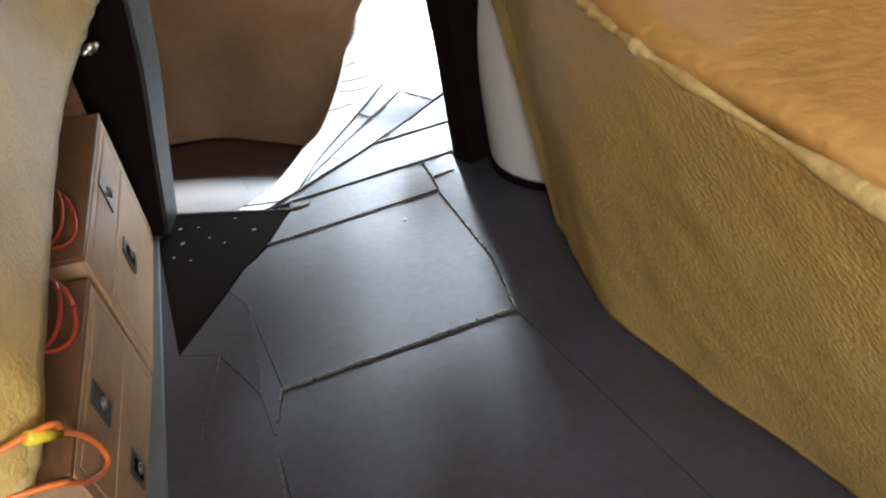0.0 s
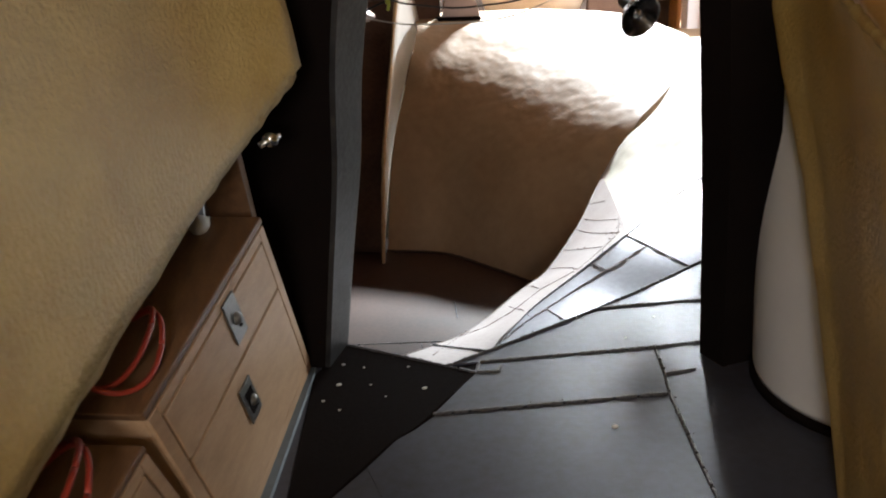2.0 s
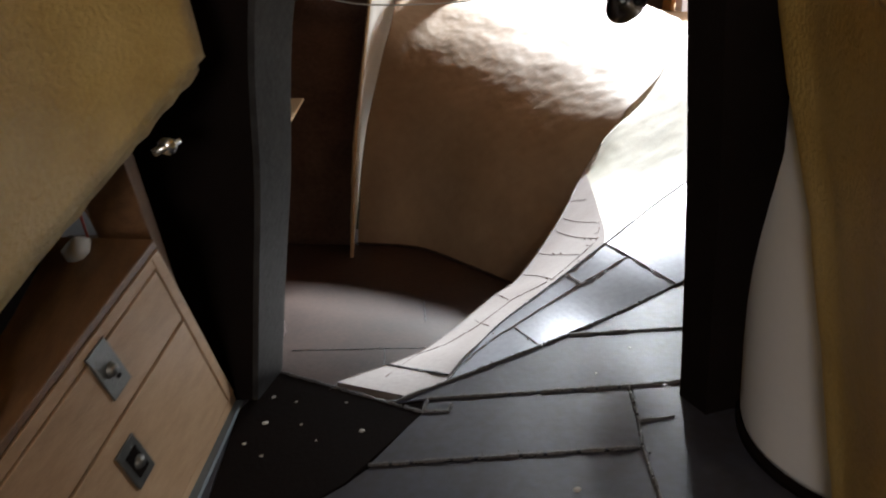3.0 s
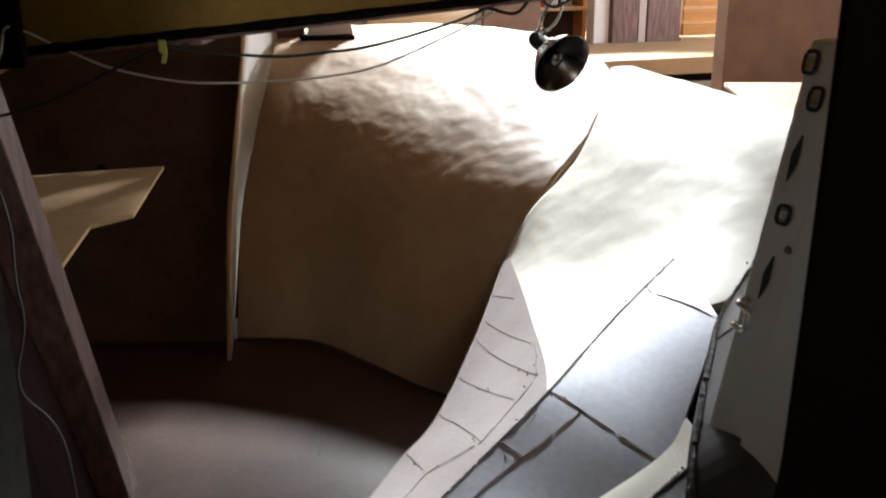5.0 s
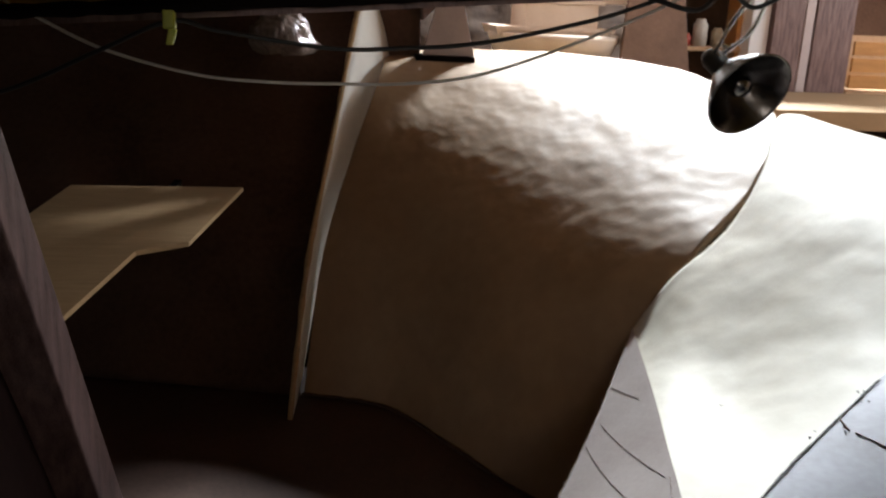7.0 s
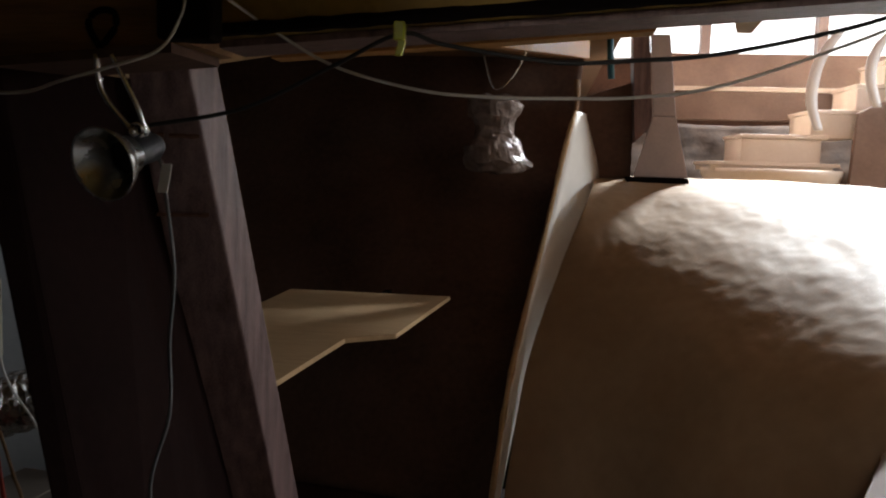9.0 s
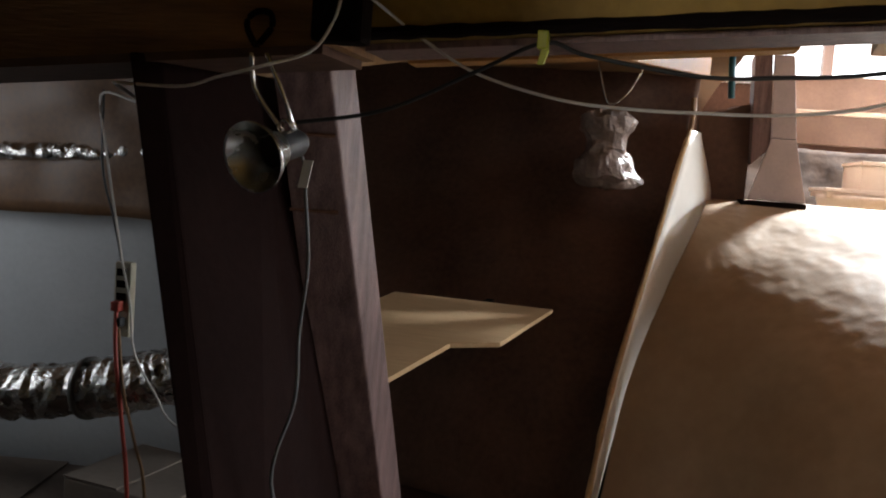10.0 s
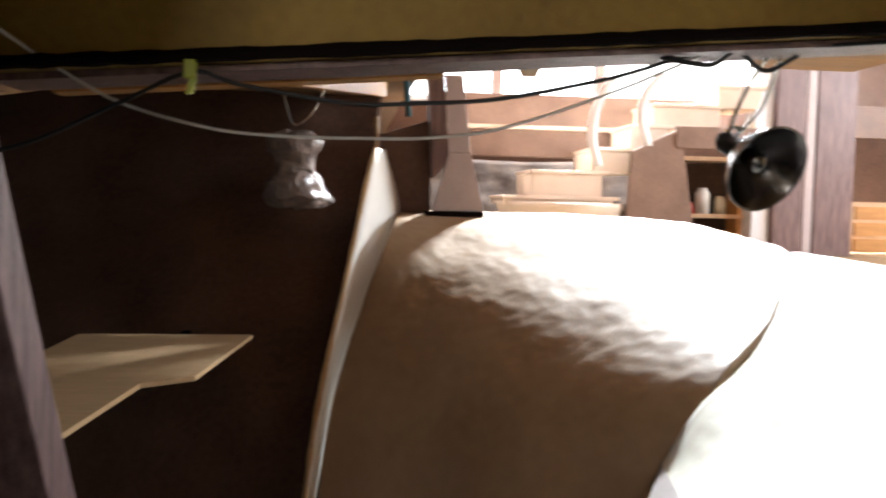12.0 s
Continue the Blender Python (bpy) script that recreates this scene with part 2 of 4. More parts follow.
def prism(outline, z0, z1, bevel=0.0):
    """An upright slab with the given plan."""
    bm = bmesh.new()
    lo = [bm.verts.new((x, y, z0)) for x, y in outline]
    hi = [bm.verts.new((x, y, z1)) for x, y in outline]
    n = len(outline)
    bm.faces.new(lo[::-1]), bm.faces.new(hi)
    for i in range(n):
        bm.faces.new((lo[i], lo[(i + 1) % n], hi[(i + 1) % n], hi[i]))
    if bevel:
        bmesh.ops.bevel(bm, geom=bm.edges[:], offset=bevel, segments=2, affect="EDGES", profile=0.6)
    return bm


def structure(name, bm, mat, label="", smooth=False):
    return tagged(mesh_object(name, bm, mat, smooth), label, "", "", "structure")


def hexa(lo, hi):
    """A solid between two quads."""
    bm = bmesh.new()
    a, b = [bm.verts.new(p) for p in lo], [bm.verts.new(p) for p in hi]
    bm.faces.new(a[::-1]), bm.faces.new(b)
    for i in range(4):
        bm.faces.new((a[i], a[(i + 1) % 4], b[(i + 1) % 4], b[i]))
    return bm


def bevelled(bm, w=0.006, seg=2):
    bmesh.ops.bevel(bm, geom=bm.edges[:], offset=w, segments=seg, affect="EDGES", profile=0.6)
    return bm


def join(*bms):
    out = bmesh.new()
    for b in bms:
        me = bpy.data.meshes.new("tmp")
        b.to_mesh(me)
        b.free()
        out.from_mesh(me)
        bpy.data.meshes.remove(me)
    return out


def lathe(profile, seg=32, m=None):
    """A turned shape: profile rows of (radius, height)."""
    bm = bmesh.new()
    rings = [[bm.verts.new((r * math.cos(2 * math.pi * k / seg), r * math.sin(2 * math.pi * k / seg), z)) for k in range(seg)] for r, z in profile]
    for a, b in zip(rings, rings[1:]):
        for k in range(seg):
            bm.faces.new((a[k], a[(k + 1) % seg], b[(k + 1) % seg], b[k]))
    if m is not None:
        bmesh.ops.transform(bm, matrix=m, verts=bm.verts)
    return bm


def seam(points, r=0.006, seed=0, gap=0.12, lift=0.0):
    """A weld bead of uneven lumps, broken here and there."""
    rnd = random.Random(seed)
    pts = [Vector(p) for p in points]
    dense = []
    for a, b in zip(pts, pts[1:]):
        n = max(2, int((b - a).length / 0.012))
        dense += [a.lerp(b, i / n) for i in range(n)]
    dense.append(pts[-1])
    runs, cur = [], []
    for p in dense:
        cur.append(p + Vector((rnd.uniform(-1, 1) * 0.0012, rnd.uniform(-1, 1) * 0.0012, lift + rnd.uniform(-1, 1) * 0.0008)))
        if len(cur) > 4 and rnd.random() < gap:
            runs.append(cur)
            cur = []
    if len(cur) > 2:
        runs.append(cur)
    bms = [tube(c, r, 6, 0, 0.35, rnd.randrange(9999)) for c in runs]
    # spatter beside the bead
    for i in range(max(1, len(dense) // 14)):
        p = rnd.choice(dense) + Vector((rnd.uniform(-0.02, 0.02), rnd.uniform(-0.02, 0.02), 0.001 + lift))
        b = bmesh.new()
        bmesh.ops.create_icosphere(b, subdivisions=1, radius=rnd.uniform(0.002, 0.0045), matrix=Matrix.Translation(p))
        bms.append(b)
    return join(*bms)


def on_sheet(near, far, u, v, lift=0.004):
    return spline(near, 801)[round(u * 800)].lerp(spline(far, 801)[round(u * 800)], v) + Vector((0, 0, lift))


# ---- floor of the passage: plates and weld seams ----
site = PASSAGE
LIP = [(-0.205, 0.81), (0.05, 0.91), (0.33, 1.02), (0.7, 1.19), (1.03, 1.37), (1.6, 1.66)]
floor = structure("floor", prism([(-3.6, -5.2), (3.1, -5.2), (3.1, 1.66)] + LIP[::-1] + [(-0.585, 1.117), (-3.6, 1.3)], -0.14, -0.006),
                  M_STEEL_DARK, "dark welded steel plate floor with a bluish sheen")
SEAM_C = [(-0.533, -0.495), (0.338, -0.625)]
SEAM_A = [(-0.291, 0.494), (0.516, 0.378)]
SEAM_B = [(-0.079, 0.8), (0.58, 0.697), (0.95, 0.66)]
SEAM_D = [(0.485, 1.078), (0.888, 1.012)]
SEAM_SIDE = [(0.58, 0.697), (0.547, 0.503), (0.516, 0.378), (0.473, 0.05), (0.431, -0.302), (0.338, -0.625)]
PLATES = [
    ([(0.49, 1.083), (0.885, 1.018), (1.2, 1.03), (1.6, 1.6), (1.03, 1.36), (0.7, 1.18), (0.38, 1.035)], M_STEEL),
    ([(-0.19, 0.81), (-0.085, 0.805), (0.578, 0.704), (0.95, 0.668), (0.99, 1.0), (0.88, 1.005), (0.48, 1.07), (0.36, 1.025), (0.05, 0.9)], M_STEEL),
    ([(-0.285, 0.5), (0.512, 0.386), (0.54, 0.503), (0.573, 0.69), (-0.09, 0.793), (-0.11, 0.72)], M_STEEL),
    ([(-0.525, -0.49), (0.333, -0.617), (0.425, -0.302), (0.467, 0.05), (0.51, 0.37), (-0.285, 0.485), (-0.36, 0.42), (-0.43, 0.376), (-0.535, 0.25), (-0.494, 0.081)], M_STEEL),
    ([(-0.53, -0.503), (-0.62, -0.71), (-1.2, -5.0), (0.3, -5.0), (0.333, -0.633)], M_STEEL),
    ([(0.553, 0.503), (0.522, 0.378), (0.48, 0.05), (0.438, -0.302), (0.336, -0.633), (0.302, -5.0), (3.0, -5.0), (3.0, 1.6), (1.62, 1.6), (1.22, 1.03), (0.96, 0.66), (0.588, 0.69)], M_STEEL),
    ([(-0.585, 1.112), (-0.103, 0.722), (-0.364, 0.426), (-0.436, 0.381), (-0.809, -0.045), (-0.715, 0.9)], M_STEEL_DARK),
    ([(-0.496, 0.08), (-0.537, 0.247), (-0.806, -0.046), (-0.674, -0.147), (-0.604, -0.467), (-0.622, -0.708), (-0.531, -0.5)], M_STEEL),
    ([(-0.811, -0.05), (-0.677, -0.149), (-0.607, -0.469), (-0.624, -0.71), (-1.21, -5.0), (-3.5, -5.0), (-3.5, 1.1), (-0.6, 1.112), (-0.72, 0.9)], M_STEEL),
]
for outline, mat in PLATES:
    part("steel_plate", prism(outline, -0.008, 0.0 if mat is M_STEEL else 0.001), mat, floor)
for i, (line, r, gap) in enumerate([(SEAM_C, 0.0075, 0.08), (SEAM_A, 0.006, 0.08), (SEAM_B, 0.006, 0.1), (SEAM_D, 0.006, 0.06), (SEAM_SIDE, 0.006, 0.15), ([(0.547, 0.503), (0.66, 0.5)], 0.006, 0.1),
                                    ([(-0.533, -0.495), (-0.62, -0.71), (-0.95, -2.4)], 0.005, 0.4), ([(-0.67, -0.144), (-0.84, -0.56)], 0.003, 0.4), ([(-0.494, 0.081), (-0.6, -0.466)], 0.003, 0.5),
                                    ([(-0.079, 0.8), (-0.1, 0.73), (-0.02, 0.71), (0.0, 0.755)], 0.006, 0.1), ([(x, y - 0.004) for x, y in LIP], 0.006, 0.03)]):
    part("weld_bead", seam([(x, y, 0.002) for x, y in line], r, i, gap), M_WELD, floor)
part("threshold_edge", seam([(-0.585, 1.117, 0.0), (-0.205, 0.81, 0.0), (-0.103, 0.725, 0.0)], 0.007, 31, 0.05), M_WELD, floor)
flecks = []
for x, y, r in [(-0.304, 0.674, 0.01), (-0.62, 0.8, 0.011), (-0.6, 0.95, 0.008), (-0.62, 0.62, 0.006), (-0.5, 0.76, 0.005), (-0.35, 0.85, 0.005), (0.28, 0.24, 0.012), (-0.45, 0.66, 0.004), (-0.68, 0.7, 0.007), (0.5, 0.8, 0.005), (0.66, 0.93, 0.005), (-0.52, 0.9, 0.005)]:
    b = bmesh.new()
    bmesh.ops.create_icosphere(b, subdivisions=2, radius=r, matrix=Matrix.Translation((x, y, 0.002)) @ Matrix.Diagonal((1, 0.8, 0.35, 1)))
    flecks.append(b)
M_PALE = material("pale_chip", (0.6, 0.58, 0.54), 0.6)
part("paint_chips", join(*flecks), M_PALE, floor, "small pale paint chips")
part("edge_strip", hexa([(-0.705, 0.95, 0.0), (-0.76, 0.95, 0.0), (-1.2, -1.6, 0.0), (-1.13, -1.6, 0.0)], [(-0.708, 0.95, 0.012), (-0.757, 0.95, 0.012), (-1.197, -1.6, 0.012), (-1.135, -1.6, 0.012)]),
     M_GREY_STEEL, floor, "grey painted steel strip along the chests")
site = HULL_SPACE

# ---- the pit, its ledge and the rising plates ----
pit = structure("pit_floor", prism([(-3.2, 0.9), (1.6, 0.6), (1.6, 3.4), (0.2, 4.3), (-3.2, 4.9)], -0.65, -0.55), M_PIT, "dull brown steel floor of the sunken pit")
part("weld_bead", seam([(0.13, 2.62, -0.549), (0.16, 2.9, -0.549)], 0.004, 41, 0.3), M_WELD, pit)
part("weld_bead", seam([(-0.62, 2.36, -0.549), (-0.1, 2.3, -0.549), (0.25, 2.25, -0.549)], 0.003, 42, 0.3), M_WELD, pit)
part("weld_bead", seam([(-0.13, 2.3, -0.549), (-0.17, 1.9, -0.549)], 0.003, 43, 0.3), M_WELD, pit)
STEP_EDGE = [PASSAGE @ Vector(p) for p in ((-0.585, 1.113, -0.012), (-0.205, 0.806, -0.012), (-0.103, 0.72, -0.012))]
structure("pit_step", loft([STEP_EDGE, [Vector((p.x, p.y - 0.02, -0.58)) for p in STEP_EDGE]], 12, 4, thick=0.02), M_PIT)

LEDGE_EDGE = [(-0.4, 0.97, -0.01), (-0.1, 1.14, -0.01), (0.05, 1.31, -0.02), (0.31, 1.66, -0.02), (0.52, 1.93, -0.02), (0.89, 2.58, 0.03), (1.2, 3.14, 0.155)]
LEDGE_BACK = [(-0.08, 0.76, 0.0), (0.05, 0.95, 0.05), (0.2, 1.1, 0.08), (0.42, 1.25, 0.14), (0.725, 1.41, 0.277), (0.97, 2.2, 0.22), (1.205, 3.16, 0.16)]
ledge = structure("ledge", loft([LEDGE_EDGE, LEDGE_BACK], 60, 8, drop=0.03), M_STEEL_PINK, "pale pinkish welded steel ledge along the pit")
structure("pit_side", loft([[(x, y, z - 0.035) for x, y, z in LEDGE_EDGE], [(x + 0.06, y - 0.03, -0.58) for x, y, z in LEDGE_EDGE]], 40, 4, thick=0.02), M_PIT)
for i, (u, v, u2, v2) in enumerate([(0.89, 0.03, 0.87, 0.7), (0.83, 0.12, 0.77, 0.9), (0.8, 0.02, 0.71, 0.9), (0.73, 0.02, 0.67, 0.75), (0.66, 0.02, 0.58, 0.73), (0.52, 0.02, 0.49, 0.48), (0.4, 0.25, 0.37, 0.75)]):
    part("weld_bead", seam([on_sheet(LEDGE_EDGE, LEDGE_BACK, u + (u2 - u) * k / 6, v + (v2 - v) * k / 6, 0.002) for k in range(7)], 0.0015, 60 + i, 0.1), M_WELD_PALE, ledge)
part("weld_bead", seam([on_sheet(LEDGE_EDGE, LEDGE_BACK, u, v, 0.002) for u, v in [(0.05, 0.3), (0.17, 0.06), (0.26, 0.3), (0.37, 0.48), (0.49, 0.5), (0.58, 0.73), (0.67, 0.78), (0.71, 0.92), (0.77, 0.95)]], 0.0015, 70, 0.15), M_WELD_PALE, ledge)
part("weld_bead", seam([on_sheet(LEDGE_EDGE, LEDGE_BACK, k / 40, 0.0, 0.0) for k in range(1, 40)], 0.003, 71, 0.1), M_WELD_PALE, ledge)
part("weld_bead", seam([on_sheet(LEDGE_EDGE, LEDGE_BACK, 0.1, k / 5, 0.002) for k in range(6)], 0.004, 72, 0.05), M_WELD, ledge)

PLATE_NEAR = [(-0.08, 0.7, 0.0), (0.309, 0.806, 0.099), (0.592, 0.974, 0.14), (0.929, 1.052, 0.25), (1.15, 1.25, 0.34), (1.37, 1.5, 0.435)]
PLATE_FAR = [(-0.07, 0.78, 0.008), (0.2, 1.1, 0.09), (0.45, 1.26, 0.18), (0.725, 1.41, 0.29), (1.1, 1.7, 0.39), (1.49, 1.97, 0.49)]
ramp = structure("ramp", loft([PLATE_NEAR, PLATE_FAR], 60, 10, drop=0.03), M_STEEL_BLUE, "blue-grey welded steel plates rising from the floor")
for i, line in enumerate([[(0.1, 0.95), (0.24, 0.79), (0.46, 0.73), (0.61, 0.68)], [(0.24, 0.78), (0.23, 0.04)], [(0.61, 0.99), (0.61, 0.85), (0.59, 0.03)], [(0.89, 0.98), (0.89, 0.88), (0.98, 0.08)], [(0.47, 0.99), (0.47, 0.74)]]):
    pts = []
    for (u, v), (u2, v2) in zip(line, line[1:]):
        pts += [on_sheet(PLATE_NEAR, PLATE_FAR, u + (u2 - u) * k / 8, v + (v2 - v) * k / 8, 0.002) for k in range(9)]
    part("weld_bead", seam(pts, 0.002, 80 + i, 0.1), M_WELD_PALE, ramp)
part("weld_bead", seam([on_sheet(PLATE_NEAR, PLATE_FAR, k / 60, 0.995, 0.001) for k in range(2, 60)], 0.003, 90, 0.03), M_WELD, ramp)
LIP_TOP = [PASSAGE @ Vector((x, y + 0.004, -0.004)) for x, y in LIP[:5] + [(1.2, 1.455)]]
LIP_FOOT = [(-0.16, 0.6, 0.02), (0.1, 0.72, 0.06), (0.309, 0.808, 0.1), (0.592, 0.976, 0.141), (0.929, 1.054, 0.251), (1.06, 1.15, 0.3)]
structure("pale_strip", loft([LIP_TOP, LIP_FOOT], 40, 4, drop=0.02), M_DOME, "pale foam strip along the edge of the plates")
SIDE_FOOT = [(0.672, 0.465, 0.335), (0.791, 0.69, 0.48), (1.049, 1.041, 0.545), (1.246, 1.301, 0.535), (1.479, 1.5, 0.59), (1.686, 1.712, 0.6)]
SIDE_TOP = [(0.95, 0.42, 0.5), (1.08, 0.62, 0.66), (1.28, 0.95, 0.75), (1.45, 1.2, 0.78), (1.66, 1.5, 0.8), (1.88, 1.85, 0.8)]
side = structure("side_plate", loft([SIDE_FOOT, SIDE_TOP], 40, 8, drop=0.03), M_STEEL, "dark steel plate curving up at the side")
part("weld_bead", seam([on_sheet(SIDE_FOOT, SIDE_TOP, k / 40, 0.01, 0.003) for k in range(41)], 0.008, 95, 0.02), M_WELD, side)
part("weld_bead", seam([on_sheet(SIDE_FOOT, SIDE_TOP, 0.45, k / 8, 0.003) for k in range(9)], 0.004, 96, 0.1), M_WELD, side)
structure("side_skirt", loft([[(x + 0.01, y - 0.004, z - 0.01) for x, y, z in SIDE_FOOT], [(x + 0.03, y - 0.02, z - 0.4) for x, y, z in SIDE_FOOT]], 40, 4, thick=0.02), M_STEEL)

# ---- foam-covered slopes ----
SLOPE = [
    [(-0.18, 4.03, -0.56), (0.24, 3.86, -0.56), (0.52, 3.46, -0.56), (0.8, 3.03, -0.56), (1.2, 2.7, -0.56)],
    [(-0.09, 4.3, 0.1), (0.32, 4.1, 0.05), (0.66, 3.65, 0.0), (0.92, 3.32, -0.05), (1.3, 3.02, 0.0)],
    [(0.06, 4.62, 0.58), (0.43, 4.45, 0.55), (0.8, 4.0, 0.46), (1.05, 3.62, 0.37), (1.42, 3.18, 0.42)],
    [(0.2, 4.98, 0.92), (0.6, 4.9, 0.88), (1.06, 4.5, 0.8), (1.42, 4.05, 0.72), (1.8, 3.48, 0.68)],
    [(0.27, 5.5, 1.07), (0.7, 5.45, 1.07), (1.3, 5.2, 1.03), (1.85, 4.7, 0.98), (2.15, 4.0, 0.92)],
    [(0.27, 6.5, 1.08), (0.9, 6.5, 1.08), (1.7, 6.4, 1.08), (2.2, 5.6, 1.05), (2.25, 4.6, 0.98)],
]
structure("slope", loft(SLOPE, 170, 170, 0.0055, 5.0, thick=0.04), M_FOAM, "tan sprayed foam slope with a lumpy skin", True)
structure("slope_foot", tube([(x - 0.005, y - 0.012, -0.54) for x, y, z in SLOPE[0]], 0.008, 8, 60, 0.2, 17), M_PIT, "dark brown seam along the foot of the slope", True)
DOME = [
    [(1.2, 3.16, 0.14), (0.97, 2.2, 0.2), (0.725, 1.41, 0.25)],
    [(1.34, 3.15, 0.36), (1.25, 2.36, 0.26), (1.1, 1.6, 0.345)],
    [(1.6, 3.25, 0.56), (1.6, 2.4, 0.5), (1.5, 1.58, 0.455)],
    [(1.85, 3.5, 0.76), (1.9, 2.4, 0.72), (1.9, 1.45, 0.6)],
    [(2.15, 4.0, 0.93), (2.16, 2.6, 0.88), (2.16, 1.4, 0.76)],
    [(2.5, 4.4, 0.9), (2.5, 2.6, 0.85), (2.5, 1.2, 0.72)],
]
dome = structure("dome", loft(DOME, 110, 110, 0.006, 3.0, thick=0.04), M_DOME, "white sprayed foam hump with a lumpy skin", True)
nub = bmesh.new()
bmesh.ops.create_icosphere(nub, subdivisions=3, radius=0.022, matrix=Matrix.Translation((1.21, 2.28, 0.235)) @ Matrix.Diagonal((1.3, 0.9, 0.6, 1)))
part("foam_nub", nub, M_DOME, dome, "", True)
HULL = [
    [(-3.2, 4.7, -0.56), (-1.0, 4.22, -0.56), (-0.2, 4.03, -0.56)],
    [(-3.2, 5.1, 0.3), (-1.0, 4.7, 0.3), (-0.1, 4.55, 0.3)],
    [(-3.2, 5.7, 1.2), (-1.0, 5.45, 1.2), (0.1, 5.5, 1.2)],
    [(-3.2, 6.0, 1.95), (-1.0, 5.9, 1.95), (0.2, 5.9, 1.95)],
]
structure("wall_hull", loft(HULL, 60, 60, 0.02, 2.5, thick=0.04), M_HULL, "dark brown curved hull wall in shade", True)
FIN = [
    [(-0.22, 3.75, -0.55), (-0.15, 4.2, 0.1), (-0.02, 4.75, 0.72), (0.08, 5.1, 1.22), (0.14, 5.28, 1.47)],
    [(-0.2, 4.06, -0.55), (-0.07, 4.5, 0.1), (0.14, 5.05, 0.7), (0.3, 5.5, 1.04), (0.2, 5.45, 1.47)],
]
fin = structure("rib", loft(FIN, 50, 6, thick=-0.022), M_RIB_BRIGHT, "thin rib standing off the hull, face whitened in place of window light", True)
part("rib_edge", tube([(x - 0.012, y, z) for x, y, z in FIN[0]], 0.014, 8, 40, 0.25, 3), M_PLY, fin, "ragged fibrous edge of the rib")
part("rib_tie", tube([(0.13, 5.3, 1.46), (0.135, 5.28, 1.55), (0.13, 5.27, 1.66)], 0.016, 8, 10, 0.2, 4), M_BEAM, fin)

# ---- walls, header and roof ----
structure("wall_left", boxed(-3.4, -4.8, -0.7, -3.2, 6.0, 2.6), M_GREY)
structure("wall_back", boxed(-3.2, -4.8, -0.8, 2.8, -4.6, 1.25), M_YELLOW)
structure("wall_back_top", boxed(-3.2, -4.8, 2.25, 2.8, -4.6, 2.6), M_YELLOW)
structure("wall_back_side", boxed(-3.2, -4.8, 1.25, -1.8, -4.6, 2.25), M_YELLOW)
structure("wall_back_side", boxed(0.0, -4.8, 1.25, 2.8, -4.6, 2.25), M_YELLOW)
structure("wall_right", boxed(2.6, -4.6, -0.4, 2.8, 1.0, 2.6), M_YELLOW)
structure("ceiling", boxed(-3.2, -4.6, 2.42, 2.6, 1.5, 2.6), M_YELLOW)
# unseen slab; its outline and notch shape the window light on pit and floor
structure("ceiling_far_shade", prism([(-3.2, 1.74), (2.5, 1.74), (2.5, 4.12), (1.95, 4.12), (1.35, 2.2), (0.45, 2.2), (0.45, 4.12), (0.35, 4.12), (0.35, 6.0), (-3.2, 6.0)], 1.85, 1.95), M_BEAM)
# added slats out of view, gapped to dim the lamp light passing the notch
structure("light_slats", join(*[boxed(0.42 + 0.23 * k, 2.15, 1.955, 0.59 + 0.23 * k, 4.2, 1.975) for k in range(7)]), M_BEAM)
# unseen blocker added to keep the high lamp off the lower slope
structure("upper_light_blocker", prism([(1.52, 5.0), (1.52, 5.53), (1.81, 5.61), (2.14, 5.82), (2.14, 6.15), (0.355, 6.15), (0.355, 4.2), (1.0, 4.2)], 2.35, 2.45), M_BEAM)
site = PASSAGE
YB = [(-0.538, 0.576, 1.237), (-0.814, 0.1, 1.007), (-1.03, -1.0, 0.83), (-1.13, -1.25, 0.68), (-1.391, -1.48, 0.527), (-1.794, -2.406, 0.176), (-2.3, -3.6, -0.1)]
YT = [(-0.56, 0.54, 2.75), (-0.8, 0.05, 2.75), (-1.06, -1.0, 2.75), (-1.16, -1.25, 2.75), (-1.42, -1.5, 2.75), (-1.83, -2.4, 2.75), (-2.35, -3.6, 2.75)]
yw = structure("wall_yellow", loft([YB, [tuple((Vector(a) + Vector(b)) / 2 + Vector((-0.03, 0, 0))) for a, b in zip(YB, YT)], YT], 70, 50, 0.007, 4.0, thick=-0.1), M_YELLOW, "yellow sprayed foam wall hanging over the chests", True)
part("wall_rim", tube([(x - 0.05, y, z - 0.01) for x, y, z in YB], 0.04, 10, 90, 0.1, 8), M_RIM, yw, "rough cut lower rim of the foam", True)
site = HULL_SPACE

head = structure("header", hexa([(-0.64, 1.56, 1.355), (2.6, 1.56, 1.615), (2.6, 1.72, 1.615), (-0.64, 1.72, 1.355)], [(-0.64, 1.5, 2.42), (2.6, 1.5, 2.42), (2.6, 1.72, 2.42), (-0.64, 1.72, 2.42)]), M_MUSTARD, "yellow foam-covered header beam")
part("header_flange", hexa([(-0.64, 1.6, 1.34), (2.6, 1.6, 1.6), (2.6, 1.74, 1.6), (-0.64, 1.74, 1.34)], [(-0.64, 1.6, 1.353), (2.6, 1.6, 1.613), (2.6, 1.74, 1.613), (-0.64, 1.74, 1.353)]), M_BROWN, head, "dark red-brown steel flange")
part("dark_edge", tube([(-0.64, 1.56, 1.365), (0.0, 1.56, 1.415), (0.8, 1.56, 1.48), (2.6, 1.56, 1.625)], 0.013, 8, 60, 0.15, 9), M_STEEL_DARK, head, "dark edge of the foam")
